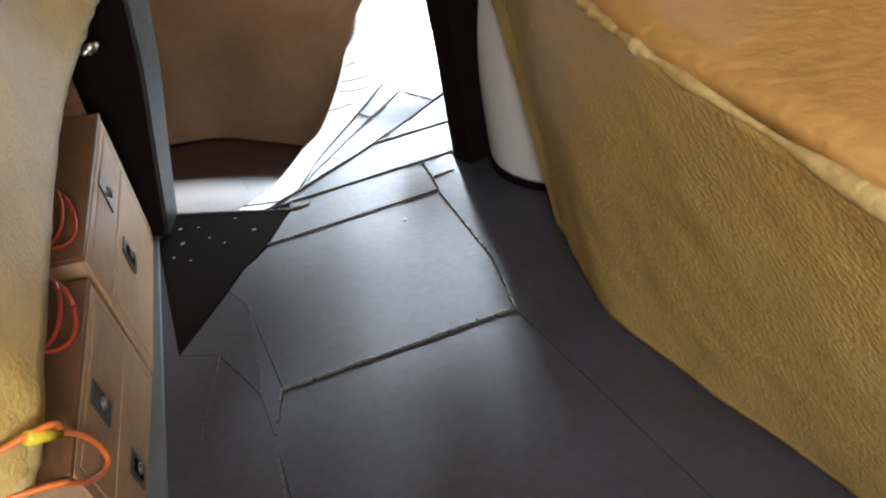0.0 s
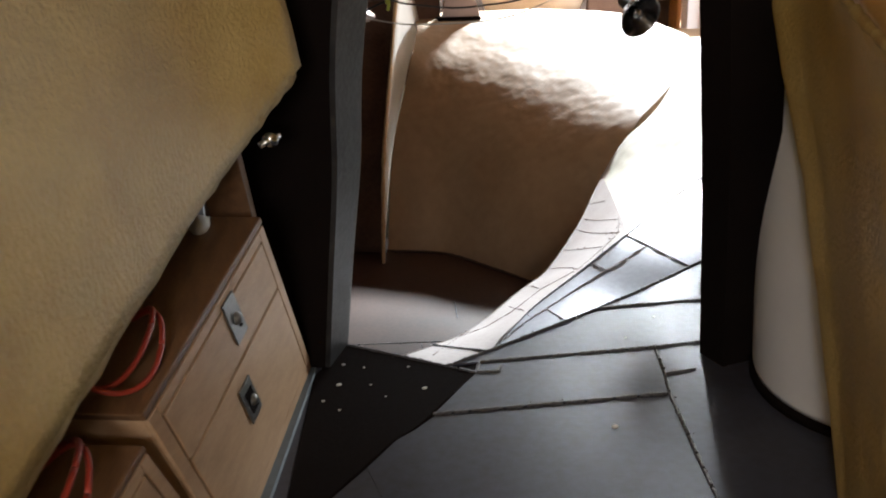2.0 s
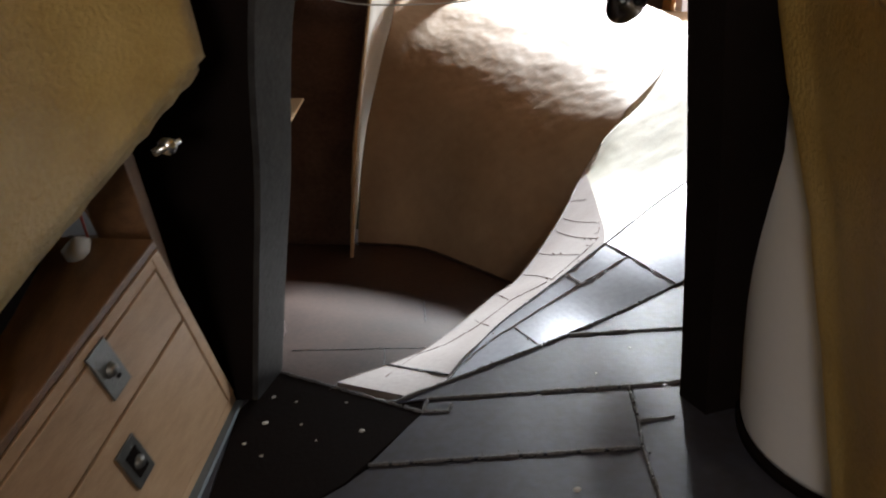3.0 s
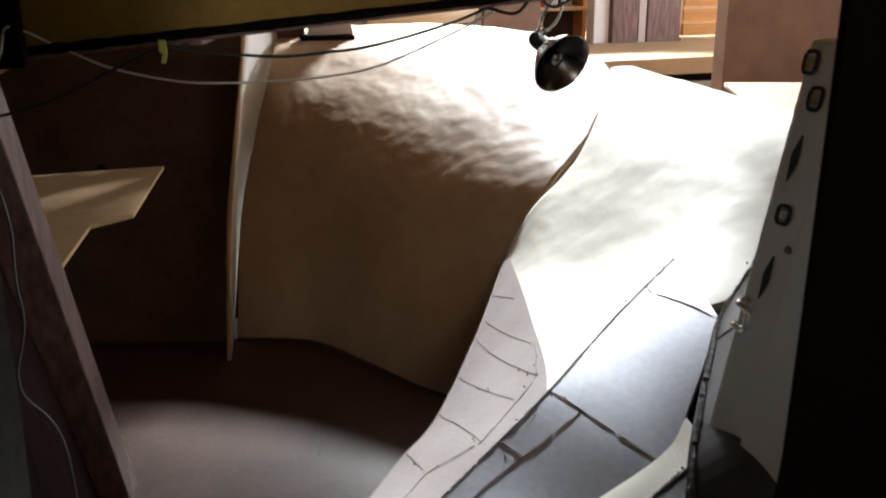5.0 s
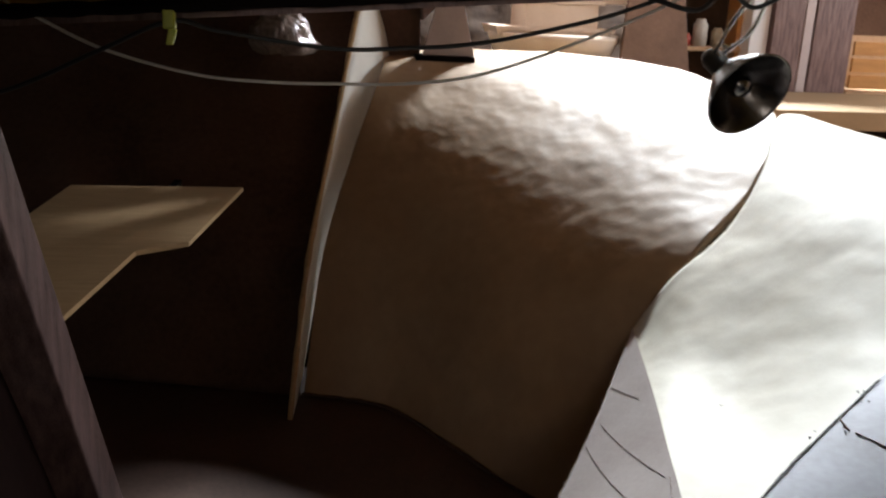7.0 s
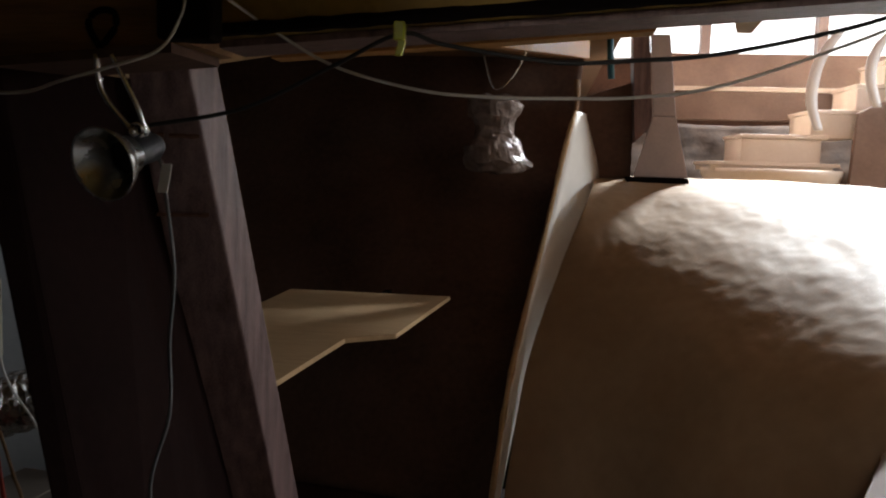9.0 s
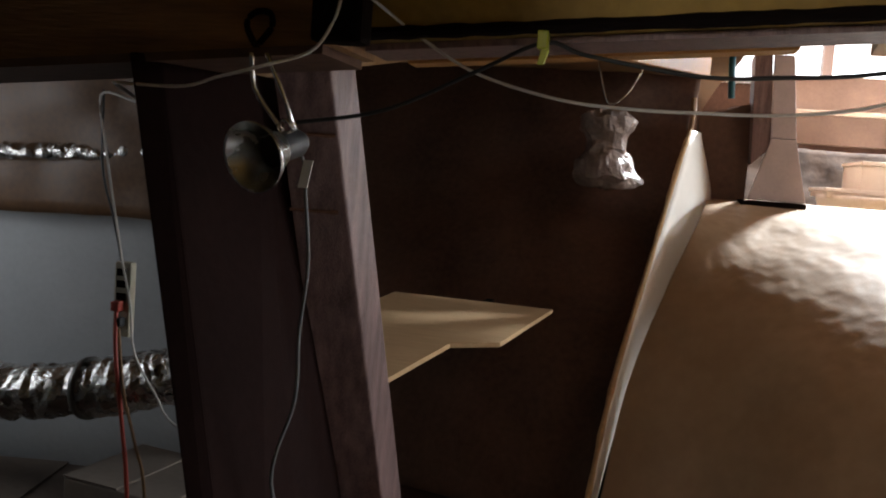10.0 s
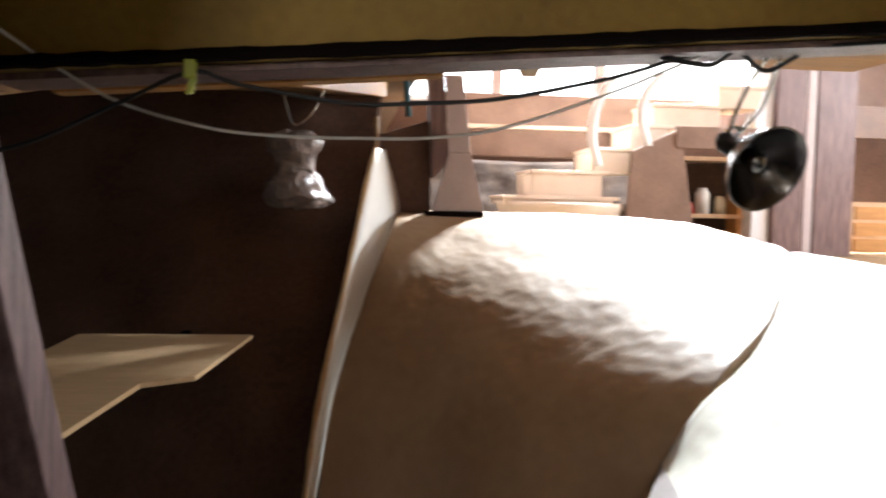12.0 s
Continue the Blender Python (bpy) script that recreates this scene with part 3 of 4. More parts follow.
hw = structure("header_timber", hexa([(-3.2, 1.5, 1.12), (-0.66, 1.5, 1.335), (-0.66, 1.72, 1.335), (-3.2, 1.72, 1.12)], [(-3.2, 1.5, 1.95), (-0.66, 1.5, 1.95), (-0.66, 1.72, 1.95), (-3.2, 1.72, 1.95)]), M_TIMBER, "brown stained timber header")
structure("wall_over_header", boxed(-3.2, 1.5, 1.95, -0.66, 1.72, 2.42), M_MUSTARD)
part("timber_lip", hexa([(-3.2, 1.48, 1.10), (-0.68, 1.48, 1.315), (-0.68, 1.7, 1.315), (-3.2, 1.7, 1.10)], [(-3.2, 1.48, 1.117), (-0.68, 1.48, 1.332), (-0.68, 1.7, 1.332), (-3.2, 1.7, 1.117)]), M_HULL, hw)
part("black_bracket", bevelled(boxed(-0.7, 1.46, 1.335, -0.6, 1.52, 1.6), 0.01), M_STEEL_DARK, hw, "blackened steel bracket where the beams meet")
# joists that run back from the header
joist = structure("joist", bevelled(hexa([(-0.3, 1.9, 1.4), (0.1, 4.6, 1.7), (0.17, 4.6, 1.7), (-0.23, 1.9, 1.4)], [(-0.3, 1.9, 1.55), (0.1, 4.6, 1.84), (0.17, 4.6, 1.84), (-0.23, 1.9, 1.55)]), 0.004), M_ORANGE_WOOD, "pale sawn timber joist")
for k, (x0, x1) in enumerate([(0.35, 0.8), (-1.1, -0.6)]):
    structure("joist", bevelled(hexa([(x0, 1.9, 1.46 if k == 0 else 1.3), (x1, 4.1, 1.76), (x1 + 0.07, 4.1, 1.76), (x0 + 0.07, 1.9, 1.46 if k == 0 else 1.3)], [(x0, 1.9, 1.57), (x1, 4.1, 1.85), (x1 + 0.07, 4.1, 1.85), (x0 + 0.07, 1.9, 1.57)]), 0.004), M_PLY)
for k, y in enumerate((2.6, 3.5)):
    structure("cross_timber", bevelled(boxed(-1.6, y, 1.6 + 0.12 * k, 0.95 - 0.5 * k, y + 0.09, 1.72 + 0.12 * k), 0.004), M_TIMBER)
structure("cross_timber", bevelled(hexa([(-0.65, 1.93, 1.36), (0.2, 1.93, 1.43), (0.2, 2.0, 1.43), (-0.65, 2.0, 1.36)], [(-0.65, 1.93, 1.41), (0.2, 1.93, 1.48), (0.2, 2.0, 1.48), (-0.65, 2.0, 1.41)]), 0.004), M_ORANGE_WOOD)

# door posts: each a run of sections up its height
def swept(sections):
    bm = bmesh.new()
    rings = [[bm.verts.new(p) for p in ring] for ring in sections]
    n = len(rings[0])
    bm.faces.new(rings[0][::-1]), bm.faces.new(rings[-1])
    for a, b in zip(rings, rings[1:]):
        for k in range(n):
            bm.faces.new((a[k], a[(k + 1) % n], b[(k + 1) % n], b[k]))
    return bm


site = PASSAGE
POST_INNER = spline([(-0.583, 1.13, -0.02), (-0.497, 1.05, 0.4), (-0.41, 0.972, 0.8), (-0.33, 0.945, 1.25), (-0.13, 0.87, 2.0), (0.0, 0.8, 2.6)], 26)
POST_FRONT = spline([(-0.658, 0.95, -0.02), (-0.576, 0.9, 0.4), (-0.497, 0.85, 0.8), (-0.43, 0.8, 1.25), (-0.262, 0.7, 2.0), (-0.15, 0.6, 2.6)], 26)
lp = structure("door_post", swept([[a, b, b + Vector((-0.03, 0.012, 0)), a + Vector((-0.03, 0.02, 0))] for a, b in zip(POST_INNER, POST_FRONT)]), M_POST, "worn black steel door post with a scuffed inner face")
part("post_web", swept([[b + Vector((-0.004, 0.004, 0)), b + Vector((-0.4, 0.1, 0)), b + Vector((-0.4, 0.125, 0)), b + Vector((-0.004, 0.03, 0))] for b in POST_FRONT]), M_STEEL_DARK, lp, "black steel web beside the post")
POST_RIGHT = spline([(0.72, 0.61, -0.02), (0.682, 0.502, 0.431), (0.61, 0.325, 0.9), (0.565, 0.23, 1.3), (0.525, 0.14, 1.84), (0.47, 0.0, 2.6)], 26)
rp = structure("door_post_right", swept([[a, a + Vector((0.035, -0.12, 0)), a + Vector((0.2, -0.1, 0)), a + Vector((0.2, 0.0, 0))] for a in POST_RIGHT]), M_STEEL_DARK, "black steel door post")
part("rust_patch", bevelled(hexa([(0.602, 0.181, 1.235), (0.645, 0.186, 1.225), (0.645, 0.2, 1.225), (0.602, 0.2, 1.235)], [(0.606, 0.181, 1.262), (0.64, 0.184, 1.275), (0.64, 0.2, 1.275), (0.606, 0.2, 1.262)]), 0.003), M_RUST, rp, "rusty lug on the post")
part("post_pipe", tube([(0.86, 0.66, 0.0), (0.84, 0.6, 0.5), (0.8, 0.5, 1.2), (0.78, 0.42, 2.2)], 0.03, 10, 20), M_STEEL_DARK, rp, "", True)
site = HULL_SPACE
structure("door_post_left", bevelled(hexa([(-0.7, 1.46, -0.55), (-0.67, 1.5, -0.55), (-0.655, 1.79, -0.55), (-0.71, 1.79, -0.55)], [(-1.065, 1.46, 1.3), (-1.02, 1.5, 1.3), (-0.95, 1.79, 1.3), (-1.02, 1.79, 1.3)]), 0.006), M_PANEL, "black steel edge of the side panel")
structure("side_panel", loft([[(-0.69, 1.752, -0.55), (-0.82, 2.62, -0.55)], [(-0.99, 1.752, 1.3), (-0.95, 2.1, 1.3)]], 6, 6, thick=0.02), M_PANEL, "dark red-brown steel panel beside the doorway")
post = thing("steel_post", -0.72, 2.5, -0.55, "leaning red-brown steel post with scuffed paint", "post")
part("shaft", bevelled(hexa([(-0.82, 2.46, -0.55), (-0.672, 2.5, -0.55), (-0.652, 2.62, -0.55), (-0.8, 2.58, -0.55)], [(-0.925, 1.78, 1.35), (-0.8, 1.82, 1.35), (-0.78, 1.94, 1.35), (-0.905, 1.9, 1.35)]), 0.006), M_BROWN, post)
for k, z in enumerate((1.0, 1.18)):
    f = (z + 0.55) / 1.9
    part("weld_bead", seam([(-0.82 - 0.105 * f - 0.002, 2.455 - 0.68 * f, z), (-0.7 - 0.105 * f, 2.495 - 0.68 * f, z)], 0.005, 120 + k, 0.1), M_RUST, post, "rusty weld bead")

# ---- chests beside the passage ----
site = PASSAGE


def chest_unit(corners, latches, label):
    """A wooden chest that leans with the passage; corners: the front's lower and upper ends, as it runs forward."""
    bl, br, tr, tl = (Vector(p) for p in corners)
    out = Vector((1.0, -0.19, -0.1)).normalized()
    c = thing("chest", *((bl + br) / 2 - out * 0.25), label, "chest", "wooden chests along the passage")
    wide, high = (br - bl).length, (tl - bl).length

    def front(u, v, d):
        return bl.lerp(br, u).lerp(tl.lerp(tr, u), v) + out * d

    def slab(u0, u1, v0, v1, d0, d1, w=0.004):
        return bevelled(hexa([front(u0, v0, d0), front(u1, v0, d0), front(u1, v0, d1), front(u0, v0, d1)], [front(u0, v1, d0), front(u1, v1, d0), front(u1, v1, d1), front(u0, v1, d1)]), w)

    part("body", slab(0, 1, 0, 0.965, -0.5, 0.0), M_WOOD, c)
    part("lid", slab(-0.008, 1.008, 0.968, 1.0, -0.51, 0.012, 0.006), M_WOOD_RED, c, "darker red-brown wooden top")
    part("side_stile", slab(0.95, 1, 0.06, 0.96, 0.0, 0.012, 0.003), M_WOOD, c)
    part("side_stile", slab(0, 0.05, 0.06, 0.96, 0.0, 0.012, 0.003), M_WOOD, c)
    part("top_rail", slab(0.052, 0.948, 0.915, 0.96, 0.0, 0.012, 0.003), M_WOOD, c)
    part("plinth", slab(0, 1, 0.0, 0.055, 0.0, 0.008, 0.003), M_WOOD, c)
    split = (latches[0][1] + latches[1][1]) / 2
    for (u, v), (v0, v1) in zip(latches, ((split + 0.008, 0.905), (0.07, split - 0.008))):
        d = part("drawer", slab(0.06, 0.94, v0, v1, 0.0, 0.013, 0.004), M_WOOD, c)
        hu, hv = 0.052 / wide, 0.085 / high
        plate = part("latch_plate", slab(u - hu, u + hu, v - hv, v + hv, 0.0135, 0.019, 0.0015), M_ZINC, d, "dull metal latch plate")
        if v < split:
            part("latch_dish", slab(u - hu * 0.55, u + hu * 0.55, v - hv * 0.6, v + hv * 0.6, 0.0195, 0.022, 0.001), M_STEEL_DARK, plate, "dark recessed dish")
        turn = Matrix.Translation(front(u, v, 0.02)) @ out.to_track_quat("Z", "Y").to_matrix().to_4x4()
        part("latch_knob", lathe([(0.0, 0.016), (0.011, 0.016), (0.016, 0.01), (0.02, 0.0)], 16, turn), M_ZINC, plate, "turn latch", True)
        part("latch_slot", slab(u + hu * 0.1, u + hu * 0.4, v - hv * 0.5, v - hv * 0.2, 0.0195, 0.0235, 0.001), M_STEEL_DARK, plate, "dark keyhole")
    return c


chest_unit([(-0.925, -0.1, 0.012), (-0.735, 0.96, 0.012), (-0.743, 0.44, 0.825), (-0.935, -0.46, 0.735)], [(0.56, 0.83), (0.445, 0.46)], "pale wooden chest with metal latches and a cluttered top")
chest_unit([(-1.1, -0.95, 0.012), (-0.93, -0.12, 0.012), (-0.948, -0.485, 0.67), (-1.085, -1.25, 0.64)], [(0.42, 0.76), (0.34, 0.22)], "lower pale wooden chest with metal latches")
for k, (x, y, z, rx, ry, n) in enumerate([(-1.01, -0.26, 0.785, 0.1, 0.17, 2), (-1.08, -0.7, 0.72, 0.1, 0.16, 2)]):
    tagged(mesh_object("cable_coil", join(*[tube([(x + rx * math.cos(a) - 0.02 * j, y + ry * math.sin(a) + 0.03 * j, z + 0.016 * j + 0.03 * math.sin(2 * a + j)) for a in [i * math.pi / 8 for i in range(17)]], 0.0065, 8, 60) for j in range(n)]), M_CORD_RED, True),
           "coil of red-orange cable lying on the chest", "cable")
hose = thing("orange_hose", -1.069, -1.281, 0.655, "bright orange hose loop with a yellow connector on the chest", "hose")
part("loop", tube([(-1.3, -1.34, 0.8), (-1.069, -1.281, 0.796), (-1.056, -1.207, 0.715), (-1.041, -1.121, 0.622), (-1.032, -1.059, 0.53), (-1.033, -1.035, 0.461), (-1.047, -1.084, 0.467), (-1.068, -1.158, 0.519), (-1.083, -1.241, 0.599), (-1.11, -1.29, 0.655), (-1.3, -1.3, 0.7)], 0.0075, 10, 60), M_ORANGE_CORD, hose, "", True)
part("connector", tube([(-1.1, -1.3, 0.8), (-1.06, -1.232, 0.735)], 0.016, 10), M_YELLOW_PLASTIC, hose, "yellow plastic connector", True)
tagged(mesh_object("white_rag", lathe([(0.0, 0.04), (0.02, 0.034), (0.055, 0.02), (0.045, 0.0), (0.0, 0.0)], 9, Matrix.Translation((-0.905, 0.4, 0.826)) @ Matrix.Diagonal((0.6, 1.1, 1.2, 1))), M_PALE, True), "crumpled white rag lying on the chest", "rag")
tagged(mesh_object("dark_crate", bevelled(boxed(-1.5, 0.0, 0.8, -0.98, 0.4, 1.08), 0.008), M_STEEL_DARK), "dark crate standing on the wooden chest", "crate")
tagged(mesh_object("latch_bolt", join(tube([(-0.7, 0.52, 1.025), (-0.64, 0.56, 1.04)], 0.011, 10), lathe([(0.0, 0.012), (0.022, 0.009), (0.026, 0.0), (0.0, 0.0)], 12, Matrix.Translation((-0.667, 0.54, 1.034)) @ pose(0, 0, 0, 90, 0, 0))), M_CHROME, True), "small bright metal bolt on a dark bracket", "bolt")
structure("timber_stub", bevelled(hexa([(-0.9, 0.85, 0.0), (-0.79, 0.87, 0.0), (-0.79, 0.95, 0.0), (-0.9, 0.95, 0.0)], [(-0.9, 0.45, 1.1), (-0.77, 0.47, 1.1), (-0.77, 0.57, 1.1), (-0.9, 0.57, 1.1)]), 0.004), M_WOOD_RED)

# ---- bench, tank ----
BASE = [(3.0, -0.5, 0.0), (1.1, -0.25, 0.0), (0.8, -0.22, 0.0), (0.73, -0.36, 0.0), (0.627, -0.665, 0.0), (0.572, -0.9, 0.0), (0.583, -1.36, 0.0), (0.61, -1.84, 0.0), (0.6, -3.0, 0.0), (0.6, -5.0, 0.0)]
RIM = [(3.0, 0.0, 1.55), (1.2, 0.24, 1.52), (0.76, 0.25, 1.48), (0.7, 0.0, 1.44), (0.56, -0.42, 1.42), (0.312, -1.0, 1.4), (0.129, -1.55, 1.4), (0.0, -2.03, 1.4), (-0.15, -3.0, 1.4), (-0.3, -5.0, 1.4)]
MID = [tuple((Vector(a) + Vector(b)) / 2 + Vector((0.0, -0.04 if i in (2, 3) else 0.0, 0))) for i, (a, b) in enumerate(zip(BASE, RIM))]
bench = structure("bench", loft([BASE, MID, RIM], 120, 40, 0.006, 4.0, thick=-0.05), M_YELLOW, "yellow foam-covered bench with an orange top", True)
TOP_IN = [(3.05, -0.2, 1.55), (2.9, -0.4, 1.52), (2.6, -0.6, 1.48), (2.4, -0.8, 1.46), (2.3, -1.1, 1.46), (2.2, -1.5, 1.46), (2.1, -2.0, 1.46), (2.0, -2.6, 1.46), (1.9, -3.4, 1.46), (1.9, -5.0, 1.46)]
TOP_MID = [tuple(Vector(a).lerp(Vector(b), 0.4)) for a, b in zip(RIM, TOP_IN)]
part("bench_top", loft([RIM, TOP_MID, TOP_IN], 90, 30, 0.01, 2.5, thick=-0.03), M_ORANGE, bench, "orange stained foam top", True)
part("bench_rim", tube(RIM, 0.011, 8, 120, 0.5, 12), M_RIM, bench, "worn pale rim", True)
structure("bench_back", boxed(1.9, -5.0, 1.4, 3.1, 0.0, 1.455), M_ORANGE)
tank = thing("water_tank", 1.25, 0.265, 0, "white enamel water tank on a dark base ring", "tank")
part("shell", lathe([(0.0, 0.03), (0.44, 0.03), (0.445, 0.05), (0.445, 1.0), (0.425, 1.04), (0.0, 1.06)], 64, Matrix.Translation((1.25, 0.265, 0))), M_WHITE, tank, "", True)
part("base_ring", lathe([(0.415, 0.0), (0.455, 0.0), (0.455, 0.03), (0.415, 0.03)], 64, Matrix.Translation((1.25, 0.265, 0))), M_STEEL_DARK, tank, "dark base ring", True)
tagged(mesh_object("black_cable", tube([(0.8, -1.42, 1.456), (0.6, -1.52, 1.446), (0.493, -1.62, 1.441), (0.44, -1.7, 1.441), (0.41, -1.773, 1.441), (0.43, -1.88, 1.443), (0.56, -2.0, 1.447), (0.72, -1.95, 1.453), (0.62, -1.8, 1.451), (0.53, -1.72, 1.448), (0.7, -1.62, 1.457)], 0.009, 8, 90), M_RUBBER, True),
       "loop of black cable lying on the orange bench top", "cable")
tagged(mesh_object("enamel_bowl", lathe([(0.0, 0.005), (0.08, 0.0), (0.125, 0.05), (0.13, 0.055), (0.12, 0.05), (0.075, 0.012), (0.0, 0.012)], 40, Matrix.Translation((0.98, -0.75, 1.43))), M_WHITE, True), "white bowl standing on the orange bench top", "bowl")
tagged(mesh_object("black_cable_loop", join(*[tube([(0.9 + (0.1 - 0.012 * j) * math.cos(a), -1.3 + (0.08 - 0.01 * j) * math.sin(a), 1.44 + 0.01 * j + 0.012 * math.sin(3 * a + j)) for a in [i * math.pi / 8 for i in range(17)]], 0.007, 8, 60) for j in range(2)]), M_RUBBER, True), "black cable loop lying on the bench top", "cable")
site = HULL_SPACE

# ---- grey case behind the right post ----
case = thing("equipment_case", 1.3, 0.95, 0.25, "tall grey metal case with recessed handles and latches", "case")
CU = Vector((0.15, -1.0, 0)).normalized()
CN = Vector((-1.0, -0.15, 0)).normalized()
def case_pt(u, d, z):
    return Vector((0.925 + 0.18 * (z - 0.82), 0.76, 0)) + CU * u + CN * d + Vector((0, 0, z))
def case_slab(u0, u1, z0, z1, d0, d1, w=0.004):
    return bevelled(hexa([case_pt(u0, d0, z0), case_pt(u1, d0, z0), case_pt(u1, d1, z0), case_pt(u0, d1, z0)], [case_pt(u0, d0, z1), case_pt(u1, d0, z1), case_pt(u1, d1, z1), case_pt(u0, d1, z1)]), w)
part("body", case_slab(0, 0.28, 0.2, 1.4, -0.35, 0.0, 0.012), M_CASE, case)
part("side_cover", case_slab(0.115, 0.285, 0.2, 1.125, 0.001, 0.012, 0.004), M_CASE, case)
for u, z, w, h in ((0.01, 1.355, 0.022, 0.028), (0.047, 1.285, 0.022, 0.028), (0.046, 1.042, 0.022, 0.024)):
    ring = part("latch_ring", tube([case_pt(u + 0.01 + w * 0.75 * math.copysign(abs(math.cos(a)) ** 0.6, math.cos(a)), 0.006, z + h * 0.8 * math.copysign(abs(math.sin(a)) ** 0.6, math.sin(a))) for a in [k * math.pi / 12 for k in range(25)]], 0.0045, 8), M_RUBBER, case, "dark recessed latch rim", True)
    part("latch_bail", case_slab(u - 0.002, u + 0.022, z - h * 0.45, z + h * 0.45, 0.002, 0.008, 0.003), M_CHROME, ring, "bright metal bail")
for u, z in ((0.039, 1.16), (0.05, 0.903)):
    part("latch_tab", bevelled(hexa([case_pt(u, 0.002, z - 0.05), case_pt(u + 0.014, 0.002, z - 0.01), case_pt(u + 0.014, 0.007, z - 0.01), case_pt(u, 0.007, z - 0.05)], [case_pt(u - 0.004, 0.002, z + 0.01), case_pt(u + 0.01, 0.002, z + 0.05), case_pt(u + 0.01, 0.007, z + 0.05), case_pt(u - 0.004, 0.007, z + 0.01)]), 0.001), M_RUBBER, case, "dark slotted tab")
part("stud", lathe([(0.0, 0.006), (0.007, 0.005), (0.009, 0.0), (0.0, 0.0)], 14, Matrix.Translation(case_pt(0.09, 0.001, 0.974)) @ CN.to_track_quat("Z", "Y").to_matrix().to_4x4()), M_ZINC, case, "", True)
part("handle", tube([case_pt(0.02, 0.0, 0.78), case_pt(0.02, 0.025, 0.785), case_pt(0.055, 0.03, 0.79), case_pt(0.055, 0.03, 0.83), case_pt(0.02, 0.025, 0.835), case_pt(0.02, 0.0, 0.84)], 0.008, 8, 30), M_CHROME, case, "bright metal handle", True)

# ---- shelf, bag, lamps, cords ----
shelf = thing("shelf_board", -1.0, 3.4, 0.43, "bare plywood shelf board with a notched front edge", "shelf")
part("board", prism([(-0.5, 4.42), (-0.6, 3.38), (-0.78, 3.25), (-0.845, 2.4), (-1.36, 2.4), (-1.36, 4.42)], 0.426, 0.446, 0.002), M_PLY, shelf)
part("bracket", bevelled(boxed(-1.3, 2.7, 0.38, -1.26, 4.5, 0.424), 0.003), M_STEEL_DARK, shelf)
part("bracket", bevelled(boxed(-0.9, 4.2, 0.36, -0.86, 4.7, 0.424), 0.003), M_STEEL_DARK, shelf)
part("hanger", boxed(-1.31, 2.7, 0.42, -1.28, 2.73, 1.7), M_STEEL_DARK, shelf)

bag = thing("plastic_bag", -0.3, 5.0, 1.1, "crumpled translucent plastic bag hung from wire loops", "bag")
bm = lathe([(0.02, 1.54), (0.1, 1.53), (0.155, 1.49), (0.15, 1.42), (0.105, 1.36), (0.11, 1.3), (0.16, 1.24), (0.175, 1.16), (0.12, 1.1), (0.03, 1.09)], 40, Matrix.Translation((-0.34, 5.0, 0)))
bmesh.ops.subdivide_edges(bm, edges=bm.edges[:], cuts=2, use_grid_fill=True)
for v in bm.verts:
    v.co += Vector((noise.noise(v.co * 45), noise.noise(v.co * 45 + Vector((5, 0, 0))), 0)) * 0.009
    q = v.co * 14
    v.co += Vector((noise.noise(q), noise.noise(q + Vector((9, 0, 0))) * 0.6, noise.noise(q + Vector((0, 9, 0))))) * 0.026
    if v.co.z < 1.2 and v.co.x > -0.3:
        v.co.x += (1.2 - v.co.z) * 1.3 * (v.co.x + 0.3) / 0.17
part("sack", bm, M_PLASTIC, bag, "", False)
part("wire_loop", tube([(-0.43, 4.99, 1.86), (-0.4, 4.99, 1.72), (-0.34, 4.98, 1.57), (-0.24, 4.98, 1.64), (-0.16, 4.98, 1.8)], 0.006, 6, 24), M_CHROME, bag, "thin bright wire")


